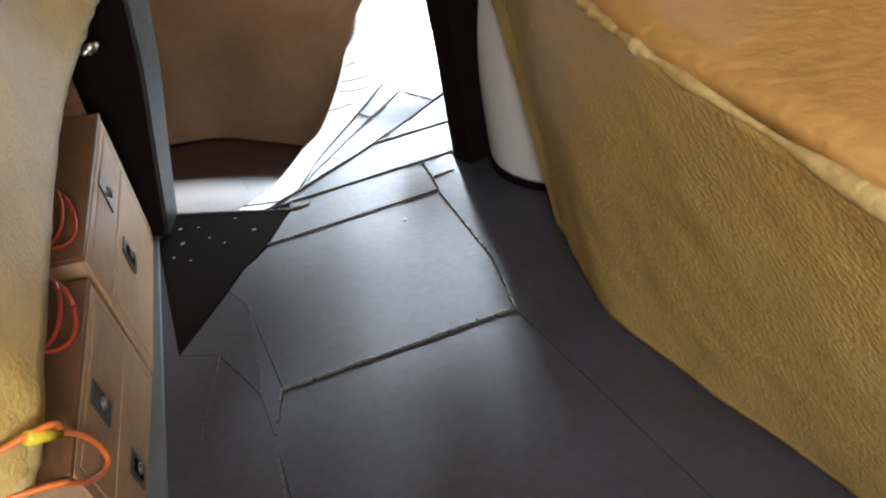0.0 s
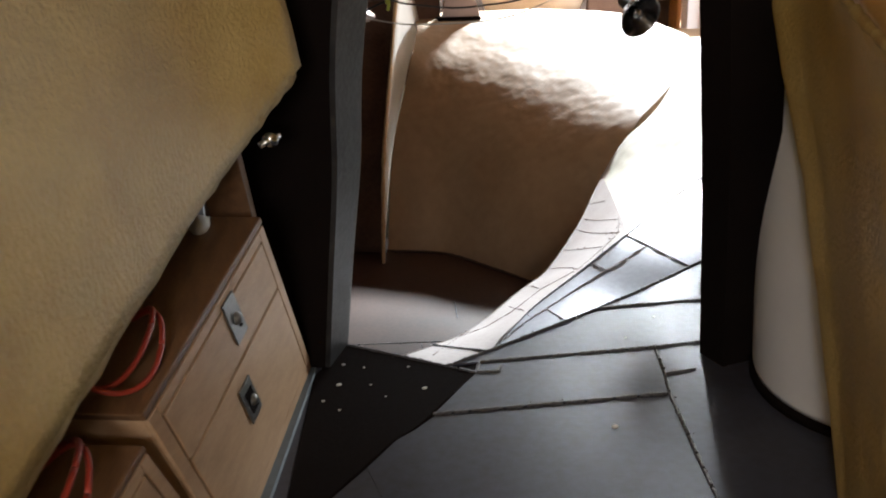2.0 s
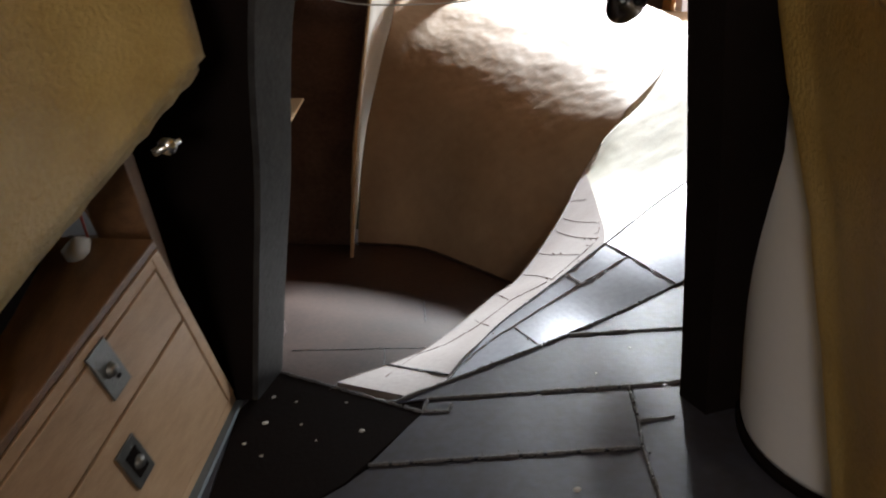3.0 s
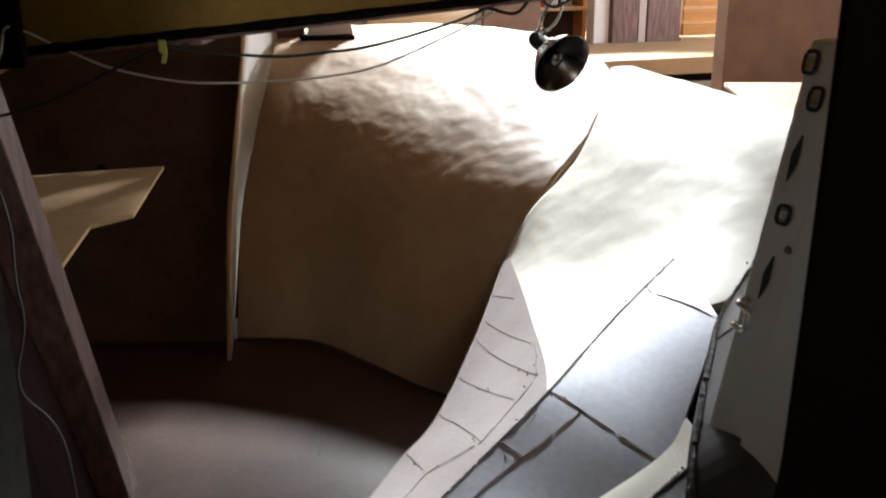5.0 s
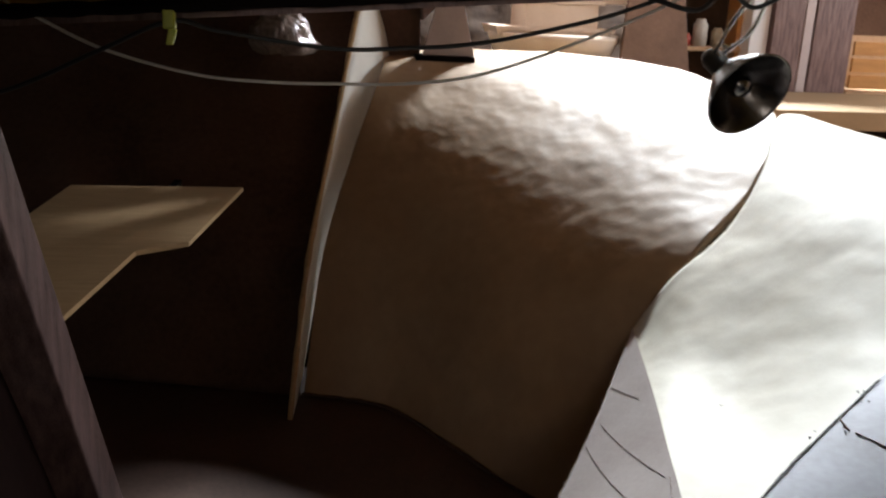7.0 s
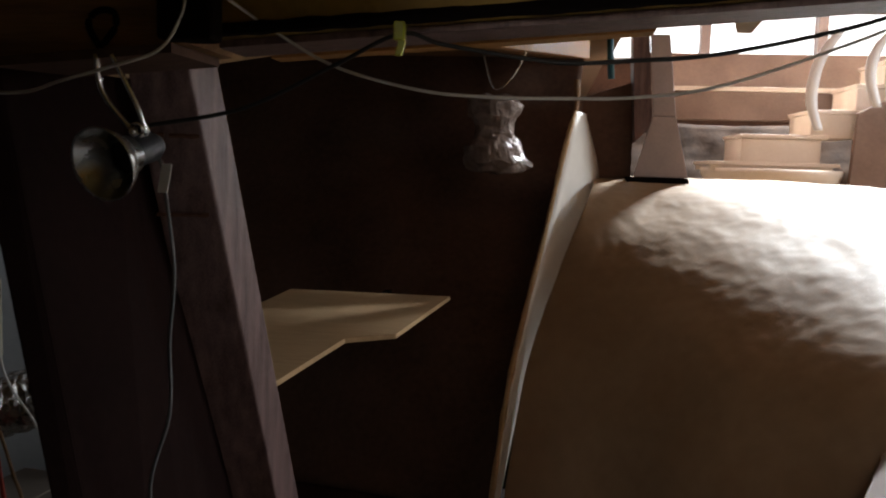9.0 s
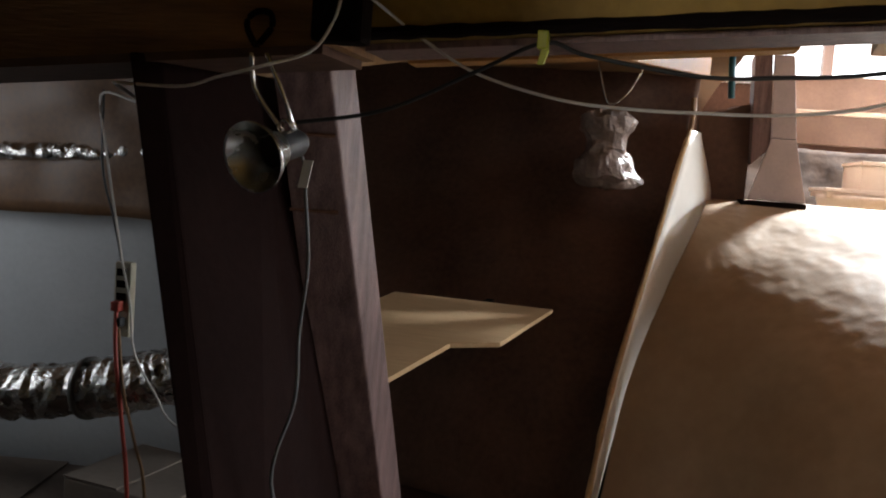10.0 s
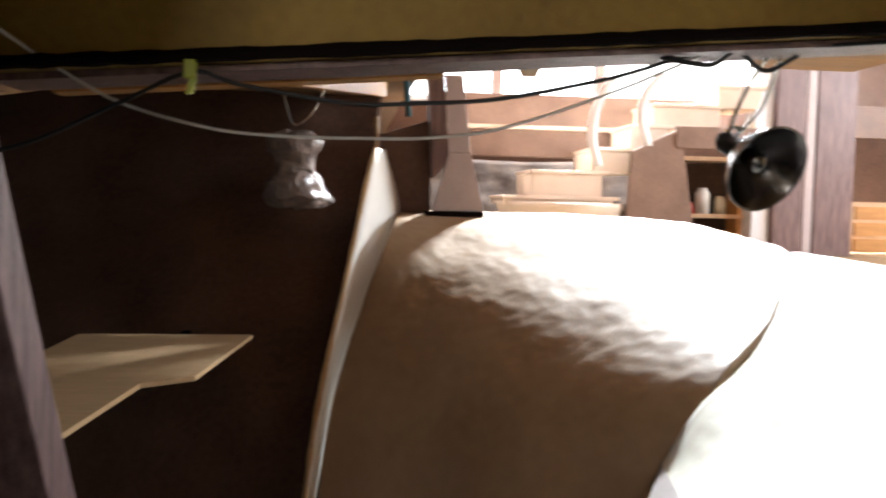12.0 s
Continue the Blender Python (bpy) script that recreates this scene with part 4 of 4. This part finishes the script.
def clamp_lamp(name, hang, centre, aim, r, label):
    """A clamp lamp: spun reflector, dark socket, spring clamp and cord."""
    t = thing(name, *hang, label, "lamp", "clamp lamps hung from the header")
    d = (Vector(aim) - Vector(centre)).normalized()
    m = Matrix.Translation(centre) @ d.to_track_quat("Z", "Y").to_matrix().to_4x4()
    prof = [(0.026, -0.62 * r * 1.6), (0.034, -0.9 * r), (0.55 * r, -0.62 * r), (0.85 * r, -0.25 * r), (0.98 * r, 0.0), (1.02 * r, 0.005), (1.02 * r, 0.012), (0.97 * r, 0.008), (0.83 * r, -0.22 * r), (0.52 * r, -0.58 * r), (0.03, -0.86 * r)]
    part("reflector", lathe(prof, 48, m), M_ALU if r < 0.08 else M_LAMP_SHADED, t, "spun bright metal reflector" if r < 0.08 else "spun metal reflector darkened for the dark room it mirrors", True)
    part("socket", lathe([(0.0, -0.9 * r - 0.075), (0.02, -0.9 * r - 0.075), (0.027, -0.9 * r - 0.06), (0.027, -0.9 * r), (0.03, -0.86 * r), (0.0, -0.86 * r)], 24, m), M_RUBBER, t, "black lamp socket", True)
    if r > 0.08:
        # bulb takes the darkened metal too
        part("bulb", lathe([(0.0, -0.1 * r), (0.02, -0.12 * r), (0.03, -0.3 * r), (0.026, -0.5 * r), (0.015, -0.8 * r)], 24, m), M_LAMP_SHADED, t, "unlit clear bulb", True)
    s = m @ Vector((0, 0, -0.9 * r - 0.03))
    h = Vector(hang)
    part("clamp_arm", tube([h + Vector((-0.015, 0, 0)), h.lerp(s, 0.4) + Vector((-0.03, 0, 0)), s + Vector((-0.012, 0, 0.03))], 0.005, 8, 16), M_CHROME, t, "", True)
    part("clamp_arm", tube([h + Vector((0.015, 0, 0)), h.lerp(s, 0.5) + Vector((0.025, 0, 0)), s + Vector((0.012, 0, 0.03))], 0.005, 8, 16), M_CHROME, t, "", True)
    part("spring", tube([s + Vector((0.014 * math.cos(a), 0.002 * a - 0.02, 0.035 + 0.014 * math.sin(a))) for a in [i * 0.7 for i in range(28)]], 0.003, 6), M_CHROME, t, "", True)
    return t


clamp_lamp("clamp_lamp", (-0.8, 1.47, 1.31), (-0.77, 1.42, 1.12), (-0.88, 1.0, 1.0), 0.064, "bright metal clamp lamp hanging unlit from a hook")
clamp_lamp("clamp_lamp", (0.86, 1.7, 1.462), (0.95, 1.9, 1.24), (1.25, 0.9, 0.72), 0.105, "dark-looking metal clamp lamp hanging unlit from the header")
tagged(mesh_object("hook", tube([(-0.81, 1.495, 1.31), (-0.835, 1.485, 1.36), (-0.82, 1.485, 1.385), (-0.79, 1.485, 1.385), (-0.785, 1.485, 1.36), (-0.81, 1.49, 1.33)], 0.006, 8, 24), M_STEEL_DARK, True), "bent black wire hook on the timber header", "hook")
tagged(mesh_object("extension_cord", tube([(-1.1, 1.47, 1.24), (-0.95, 1.46, 1.24), (-0.87, 1.45, 1.26), (-0.78, 1.45, 1.285), (-0.69, 1.45, 1.315), (-0.65, 1.45, 1.37), (-0.63, 1.45, 1.43), (-0.6, 1.5, 1.42), (-0.53, 1.58, 1.37), (-0.42, 1.62, 1.31), (-0.26, 1.62, 1.27), (-0.13, 1.62, 1.26), (-0.01, 1.62, 1.26), (0.14, 1.62, 1.265), (0.29, 1.62, 1.29), (0.51, 1.64, 1.37), (0.69, 1.66, 1.45)], 0.0031, 8, 160), M_CORD_WHITE, True), "slack white cord strung below the header", "cord")
tagged(mesh_object("black_cable", tube([(-0.79, 1.6, 1.19), (-0.6, 1.62, 1.23), (-0.42, 1.6, 1.31), (-0.29, 1.57, 1.365), (-0.21, 1.6, 1.35), (-0.01, 1.62, 1.325), (0.13, 1.62, 1.33), (0.28, 1.63, 1.345), (0.5, 1.65, 1.395), (0.7, 1.66, 1.455), (0.95, 1.6, 1.47), (1.3, 1.58, 1.5)], 0.0042, 8, 120), M_RUBBER, True), "black cable strung below the header", "cable")
tagged(mesh_object("black_cable", tube([(0.6, 1.65, 1.44), (0.68, 1.6, 1.42), (0.76, 1.66, 1.46), (0.84, 1.7, 1.43), (0.9, 1.68, 1.46)], 0.005, 8, 40), M_RUBBER, True), "knotted black cable end below the header", "cable")
clip = thing("spring_clip", -0.29, 1.56, 1.36, "yellow-green plastic spring clip holding the cable", "clip")
part("jaw", bevelled(boxed(-0.3, 1.55, 1.352, -0.28, 1.575, 1.385), 0.003), M_LIME, clip)
part("jaw", bevelled(hexa([(-0.298, 1.556, 1.325), (-0.286, 1.556, 1.325), (-0.286, 1.57, 1.325), (-0.298, 1.57, 1.325)], [(-0.292, 1.556, 1.352), (-0.278, 1.556, 1.352), (-0.278, 1.57, 1.352), (-0.292, 1.57, 1.352)]), 0.002), M_LIME, clip)
part("wing", bevelled(boxed(-0.315, 1.556, 1.382, -0.265, 1.568, 1.394), 0.003), M_LIME, clip)
lc = thing("lamp_cord", -0.74, 1.6, 0.9, "grey lamp cord with a white paper tag", "cord")
part("cord", tube([(-0.79, 1.59, 1.17), (-0.755, 1.6, 1.12), (-0.745, 1.6, 1.05), (-0.73, 1.6, 0.91), (-0.74, 1.6, 0.77), (-0.74, 1.6, 0.63), (-0.78, 1.6, 0.44), (-0.7, 1.65, 0.2), (-0.72, 1.7, -0.5)], 0.004, 8, 60), M_GREY_CORD, lc, "", True)
part("paper_tag", bevelled(hexa([(-0.757, 1.585, 1.065), (-0.737, 1.585, 1.065), (-0.737, 1.588, 1.065), (-0.757, 1.588, 1.065)], [(-0.747, 1.585, 1.12), (-0.727, 1.585, 1.12), (-0.727, 1.588, 1.12), (-0.747, 1.588, 1.12)]), 0.0006), M_PAPER, lc, "white paper tag")

# ---- the bay behind the left post ----
structure("wall_bay", loft([[(-3.2, 2.75, -0.55), (-1.3, 2.65, -0.55)], [(-3.2, 2.85, 0.84), (-1.3, 2.7, 0.9)]], 10, 10, thick=0.05), M_GREY, "grey painted bay wall")
structure("wall_bay_timber", loft([[(-3.2, 2.72, 0.845), (-1.2, 2.58, 0.905)], [(-3.2, 2.6, 1.5), (-1.2, 2.5, 1.5)]], 30, 16, 0.02, 5.0, thick=0.06), M_WOOD_RED, "rough dark timber above the bay wall", True)
def foil_duct(name, pts, r, label, seed):
    bm = tube(pts, r, 22, 90, 0.08, seed)
    for i, v in enumerate(bm.verts):
        v.co += Vector((noise.noise(v.co * 22), noise.noise(v.co * 22 + Vector((7, 3, 1))), noise.noise(v.co * 22 + Vector((1, 8, 4))))) * 0.012
    return tagged(mesh_object(name, bm, M_FOIL), label, "duct")
duct = foil_duct("foil_duct", [(-3.1, 2.35, 0.22), (-2.4, 2.3, 0.3), (-2.0, 2.3, 0.31), (-1.6, 2.32, 0.38), (-1.36, 2.36, 0.46), (-1.2, 2.45, 0.5)], 0.085, "crinkled silver foil flexible duct", 3)
for x, y, z in ((-2.2, 2.3, 0.305), (-1.72, 2.31, 0.355)):
    part("duct_band", lathe([(0.088, -0.008), (0.099, -0.008), (0.099, 0.008), (0.088, 0.008)], 28, Matrix.Translation((x, y, z)) @ pose(0, 0, 0, 0, 84, 0)), M_ZINC, duct, "dull metal band round the duct", True)
foil_duct("foil_pipe", [(-3.2, 2.58, 1.02), (-2.4, 2.56, 1.06), (-1.9, 2.55, 1.09), (-1.55, 2.53, 1.12)], 0.028, "thin foil-wrapped pipe under the timber", 4)
strip = thing("outlet_strip", -1.58, 2.25, 0.65, "beige outlet strip hanging from its cord with plugs in it", "outlet strip")
part("housing", bevelled(boxed(-1.6, 2.235, 0.55, -1.545, 2.265, 0.775), 0.005), M_BEIGE, strip)
for k, z in enumerate((0.745, 0.71, 0.672)):
    part("socket", bevelled(boxed(-1.588, 2.228, z - 0.011, -1.557, 2.2345, z + 0.011), 0.002), M_STEEL_DARK, strip, "dark socket")
part("plug", bevelled(boxed(-1.59, 2.205, 0.63, -1.562, 2.234, 0.66), 0.005), M_CORD_RED, strip, "red plug")
part("plug", bevelled(boxed(-1.58, 2.208, 0.585, -1.556, 2.234, 0.612), 0.004), M_RUBBER, strip, "black plug")
def cord(name, pts, r, mat, label):
    return tagged(mesh_object(name, tube(pts, r, 8, 60), mat, True), label, "cord")
cord("power_cord", [(-1.68, 2.26, 1.28), (-1.665, 2.25, 1.05), (-1.62, 2.25, 0.9), (-1.585, 2.25, 0.77)], 0.004, M_RUBBER, "black cord that carries the outlet strip")
cord("power_cord", [(-1.1, 1.47, 1.24), (-1.2, 1.7, 1.22), (-1.66, 2.22, 1.26), (-1.63, 2.22, 1.08), (-1.57, 2.22, 0.8), (-1.52, 2.2, 0.66), (-1.5, 2.2, 0.52), (-1.44, 2.22, 0.4), (-1.36, 2.22, 0.31), (-1.2, 2.3, 0.28)], 0.0035, M_CORD_WHITE, "white cord dropping past the outlet strip")
cord("extension_cord", [(-1.575, 2.215, 0.63), (-1.56, 2.2, 0.5), (-1.53, 2.2, 0.3), (-1.5, 2.2, 0.05), (-1.49, 2.22, -0.53)], 0.0065, M_CORD_RED, "red extension cord hanging from the strip")
cord("power_cord", [(-1.565, 2.215, 0.58), (-1.53, 2.2, 0.4), (-1.47, 2.18, 0.25), (-1.43, 2.18, 0.08), (-1.42, 2.2, -0.53)], 0.005, M_BEAM, "brown cord hanging from the strip")
for k, (x, y, z, sx, sy, sz, rz) in enumerate([(-2.0, 2.45, -0.55, 0.5, 0.4, 0.5, 12), (-1.55, 2.42, -0.55, 0.4, 0.36, 0.62, -8), (-2.5, 2.2, -0.55, 0.4, 0.5, 0.66, 30)]):
    b = thing("carton", x, y, z, "dusty grey-brown carton standing below the duct", "carton", "cartons in the bay")
    b.rotation_euler = (0, 0, radians(rz))
    body = mesh_object("box_body", bevelled(boxed(-sx / 2, -sy / 2, 0, sx / 2, sy / 2, sz), 0.008), M_CARTON)
    body.parent = b
    fl = mesh_object("flap", bevelled(boxed(-sx / 2, -sy / 2, sz + 0.002, 0.01, sy / 2, sz + 0.008), 0.002), M_CARTON)
    fl.parent = b

# ---- landing, stairs and the room beyond ----
structure("floor_far", boxed(0.2, 6.4, 0.55, 8, 10.2, 0.7), M_TILE)
structure("floor_right", boxed(2.6, 1.0, 0.1, 8, 6.4, 0.3), M_TILE)
structure("wall_far_low", boxed(-1.0, 9.6, 0.0, 8, 9.8, 2.28), M_HULL)
structure("wall_far_top", boxed(-1.0, 9.6, 5.2, 8, 9.8, 5.6), M_PINK)
for x in (-1.0, 1.55, 2.75, 5.6):
    structure("window_mullion", boxed(x, 9.62, 2.28, x + (0.9 if x < 0 else 0.1 if x < 5 else 2.4), 9.78, 5.2), M_PINK)
structure("window_sill", bevelled(boxed(0.0, 9.5, 2.28, 5.8, 9.6, 2.33), 0.004), M_WHITE)
structure("wall_right_far", boxed(8.0, 0.8, 0.0, 8.2, 9.8, 2.0), M_PINK)
structure("wall_right_far_top", boxed(8.0, 0.8, 4.6, 8.2, 9.8, 5.6), M_PINK)
structure("wall_right_far_side", boxed(8.0, 0.8, 2.0, 8.2, 4.1, 4.6), M_PINK)
structure("wall_right_far_side", boxed(8.0, 7.1, 2.0, 8.2, 9.8, 4.6), M_PINK)
structure("wall_right_near", boxed(2.8, 0.8, 0.0, 8.0, 1.0, 5.6), M_PINK)
structure("wall_upper_left", boxed(0.2, 1.9, 1.9, 0.35, 9.6, 5.6), M_PINK)
structure("wall_upper_near", boxed(0.2, 1.5, 2.6, 8.0, 1.8, 5.6), M_PINK)
structure("roof", boxed(0.2, 0.8, 5.62, 8.2, 7.7, 5.8), M_PINK)
structure("roof", boxed(0.2, 9.5, 5.62, 8.2, 9.8, 5.8), M_PINK)
structure("roof", boxed(0.2, 7.7, 5.62, 2.9, 9.5, 5.8), M_PINK)
structure("roof", boxed(4.7, 7.7, 5.62, 8.2, 9.5, 5.8), M_PINK)

pil = structure("pillar", bevelled(hexa([(0.5, 5.4, 1.09), (0.83, 5.4, 1.09), (0.8, 5.6, 1.09), (0.52, 5.6, 1.09)], [(0.6, 5.4, 1.46), (0.74, 5.4, 1.46), (0.72, 5.6, 1.46), (0.62, 5.6, 1.46)]), 0.006), M_PILLAR, "pale flared steel pillar on a dark foot")
part("pillar_shaft", bevelled(hexa([(0.6, 5.402, 1.462), (0.74, 5.402, 1.462), (0.72, 5.6, 1.462), (0.62, 5.6, 1.462)], [(0.56, 5.402, 1.95), (0.68, 5.402, 1.95), (0.68, 5.6, 1.95), (0.6, 5.6, 1.95)]), 0.006), M_PILLAR, pil)
part("pillar_flange", bevelled(hexa([(0.5, 5.42, 1.3), (0.6, 5.42, 1.4), (0.6, 5.62, 1.4), (0.5, 5.62, 1.3)], [(0.46, 5.42, 1.95), (0.56, 5.42, 1.95), (0.56, 5.62, 1.95), (0.46, 5.62, 1.95)]), 0.004), M_BROWN, pil, "dark flange")
part("pillar_foot", bevelled(boxed(0.46, 5.37, 1.05, 0.83, 5.64, 1.088), 0.004), M_STEEL_DARK, pil, "dark steel foot")
structure("wall_brown", bevelled(hexa([(0.2, 5.55, 1.02), (0.5, 5.55, 1.05), (0.5, 5.65, 1.05), (0.2, 5.65, 1.02)], [(0.18, 5.55, 1.58), (0.5, 5.55, 1.68), (0.5, 5.65, 1.68), (0.18, 5.65, 1.58)]), 0.004), M_HULL)
tagged(mesh_object("teal_pipe", tube([(0.3, 4.8, 1.62), (0.28, 4.8, 1.9)], 0.018, 12), M_TEAL, True), "short teal pipe hanging from the joists", "pipe")

stairs = thing("stairs", 2.4, 7.9, 0.7, "pale welded steel stairs rising to the windows", "stairs")
STEPS = [(1.36, 2.4, 1.17, 1.23), (1.62, 2.3, 1.23, 1.47), (2.2, 2.62, 1.47, 1.69), (2.57, 2.95, 1.69, 1.92), (2.8, 3.47, 1.92, 2.13), (3.44, 3.9, 2.13, 2.33)]
for k, (x0, x1, z0, z1) in enumerate(STEPS):
    part("tread", bevelled(boxed(x0, 7.7 + 0.04 * k, z1 - 0.035, x1 + 0.05, 8.5, z1), 0.006), M_STAIR, stairs)
    part("riser", bevelled(boxed(x0 + 0.015, 7.72 + 0.04 * k, z0 - 0.02, x1, 8.48, z1 - 0.036), 0.004), M_STAIR, stairs)
part("first_step", lathe([(0.0, 1.0), (0.55, 1.0), (0.6, 1.13), (0.6, 1.17), (0.0, 1.17)], 40, Matrix.Translation((1.95, 8.0, 0))), M_STAIR, stairs, "", True)
part("stringer", bevelled(hexa([(2.5, 7.66, 0.7), (3.2, 7.66, 0.7), (3.2, 7.72, 0.7), (2.5, 7.72, 0.7)], [(2.55, 7.66, 1.66), (3.0, 7.66, 1.88), (3.0, 7.72, 1.88), (2.55, 7.72, 1.66)]), 0.004), M_PINK, stairs, "dusky steel stringer")
part("stringer", bevelled(boxed(2.96, 7.64, 1.7, 3.9, 7.7, 1.9), 0.004), M_PINK, stairs, "dusky steel stringer")
for k, x in enumerate((2.05, 2.5)):
    part("handrail_strap", loft([[(x + 0.1, 7.5, 1.5 + 0.2 * k), (x + 0.02, 7.5, 1.75 + 0.2 * k), (x + 0.06, 7.5, 2.05 + 0.12 * k), (x + 0.2, 7.5, 2.3 + 0.05 * k)], [(x + 0.17, 7.5, 1.5 + 0.2 * k), (x + 0.11, 7.5, 1.75 + 0.2 * k), (x + 0.15, 7.5, 2.05 + 0.12 * k), (x + 0.29, 7.5, 2.3 + 0.05 * k)]], 24, 3, thick=0.012), M_WHITE, stairs, "curved white handrail strap", True)
structure("balcony_beam", bevelled(boxed(0.9, 8.55, 1.63, 2.85, 8.7, 1.9), 0.006), M_PINK, "pinkish primed steel beam")
structure("balcony_rail", bevelled(boxed(0.9, 8.5, 1.9, 2.85, 8.72, 1.94), 0.004), M_STAIR)
structure("balcony_upstand", bevelled(boxed(0.9, 8.74, 1.945, 6.0, 8.85, 2.28), 0.006), M_PINK)
structure("column", bevelled(boxed(0.95, 8.3, 0.7, 1.12, 8.45, 1.62), 0.006), M_RUST)
# sheet coloured dark to give the shaded void below the beam
structure("void_backing", loft([[(0.6, 9.0, 0.7), (1.8, 9.0, 0.7), (3.4, 9.0, 0.7)], [(0.6, 9.3, 1.6), (1.8, 9.3, 1.6), (3.4, 9.3, 1.6)]], 30, 20, 0.04, 4.0, thick=0.05), M_VOID_SHADE, "dark brown sheet for the shaded void under the balcony", True)
for x0, x1, mat in ((3.9, 4.08, M_WHITE), (4.1, 4.4, M_BROWN), (4.41, 4.5, M_PILLAR), (4.52, 4.92, M_BROWN)):
    structure("column", bevelled(boxed(x0, 8.0 if mat is not M_WHITE else 8.05, 0.7, x1, 8.25, 2.9), 0.008), mat)
rack = thing("shelf_rack", 3.4, 8.2, 0.7, "low shelf rack with jars and small boxes", "shelf")
part("board", bevelled(boxed(2.95, 8.2, 1.05, 3.9, 8.5, 1.09), 0.004), M_WOOD, rack)
part("board", bevelled(boxed(2.95, 8.2, 1.62, 3.9, 8.5, 1.66), 0.004), M_WOOD, rack)
# added dark sheet, paints the rack's shaded inside
part("rack_shade_panel", bevelled(boxed(2.95, 8.51, 0.7, 3.9, 8.54, 1.66), 0.003), M_VOID_SHADE, rack, "dark sheet for the shade inside the rack")
part("leg", boxed(2.96, 8.22, 0.7, 3.0, 8.48, 1.05), M_WOOD, rack)
part("leg", boxed(3.84, 8.22, 0.7, 3.88, 8.48, 1.62), M_ORANGE_WOOD, rack)
for k, (x, h, w, mat) in enumerate([(3.05, 0.14, 0.1, M_RUBBER), (3.22, 0.22, 0.12, M_WHITE), (3.36, 0.12, 0.1, M_CORD_RED), (3.5, 0.26, 0.14, M_PALE), (3.68, 0.18, 0.12, M_BEIGE)]):
    tagged(mesh_object("storage_jar", lathe([(0.0, 0.0), (w / 2, 0.0), (w / 2, h * 0.8), (w / 3, h * 0.9), (w / 3, h), (0.0, h)], 20, Matrix.Translation((x, 8.3, 1.091))), mat, True), "small jar standing on the shelf rack", "jar", "jars on the rack")
crate = thing("wooden_crate", 5.3, 8.0, 0.7, "wooden crate with open slatted side", "crate")
for k in range(3):
    part("slat", bevelled(boxed(4.96, 8.0, 0.75 + 0.16 * k, 5.8, 8.03, 0.88 + 0.16 * k), 0.003), M_ORANGE_WOOD, crate)
part("back", boxed(4.96, 8.4, 0.7, 5.8, 8.43, 1.25), M_WOOD, crate)
part("bottom", boxed(4.96, 8.03, 0.7, 5.8, 8.4, 0.73), M_WOOD, crate)
structure("side_counter", loft([[(2.9, 3.0, 0.3), (3.4, 2.4, 0.3), (4.4, 2.2, 0.3)], [(2.7, 3.2, 0.72), (3.3, 2.5, 0.76), (4.4, 2.3, 0.76)], [(3.2, 4.4, 0.76), (3.8, 4.0, 0.78), (4.6, 3.8, 0.78)]], 30, 20, thick=0.03), M_TILE, "yellowish lit counter beyond the hump", True)
structure("wall_pale", boxed(3.7, 5.2, 0.3, 5.8, 5.35, 1.7), M_PINK, "pinkish lit wall beyond the hump")


# bright overcast sky outside the far windows
M_SKY = bpy.data.materials.new("white_sky")
M_SKY.use_nodes = True
_b = M_SKY.node_tree.nodes["Principled BSDF"]
_b.inputs["Base Color"].default_value = (0.8, 0.85, 0.9, 1)
_b.inputs["Emission Color"].default_value = (0.9, 0.96, 1.0, 1)
_b.inputs["Emission Strength"].default_value = 3.0
structure("backdrop", boxed(-2.0, 11.0, 1.0, 9.0, 11.05, 8.0), M_SKY, "bright white sky outside the windows")
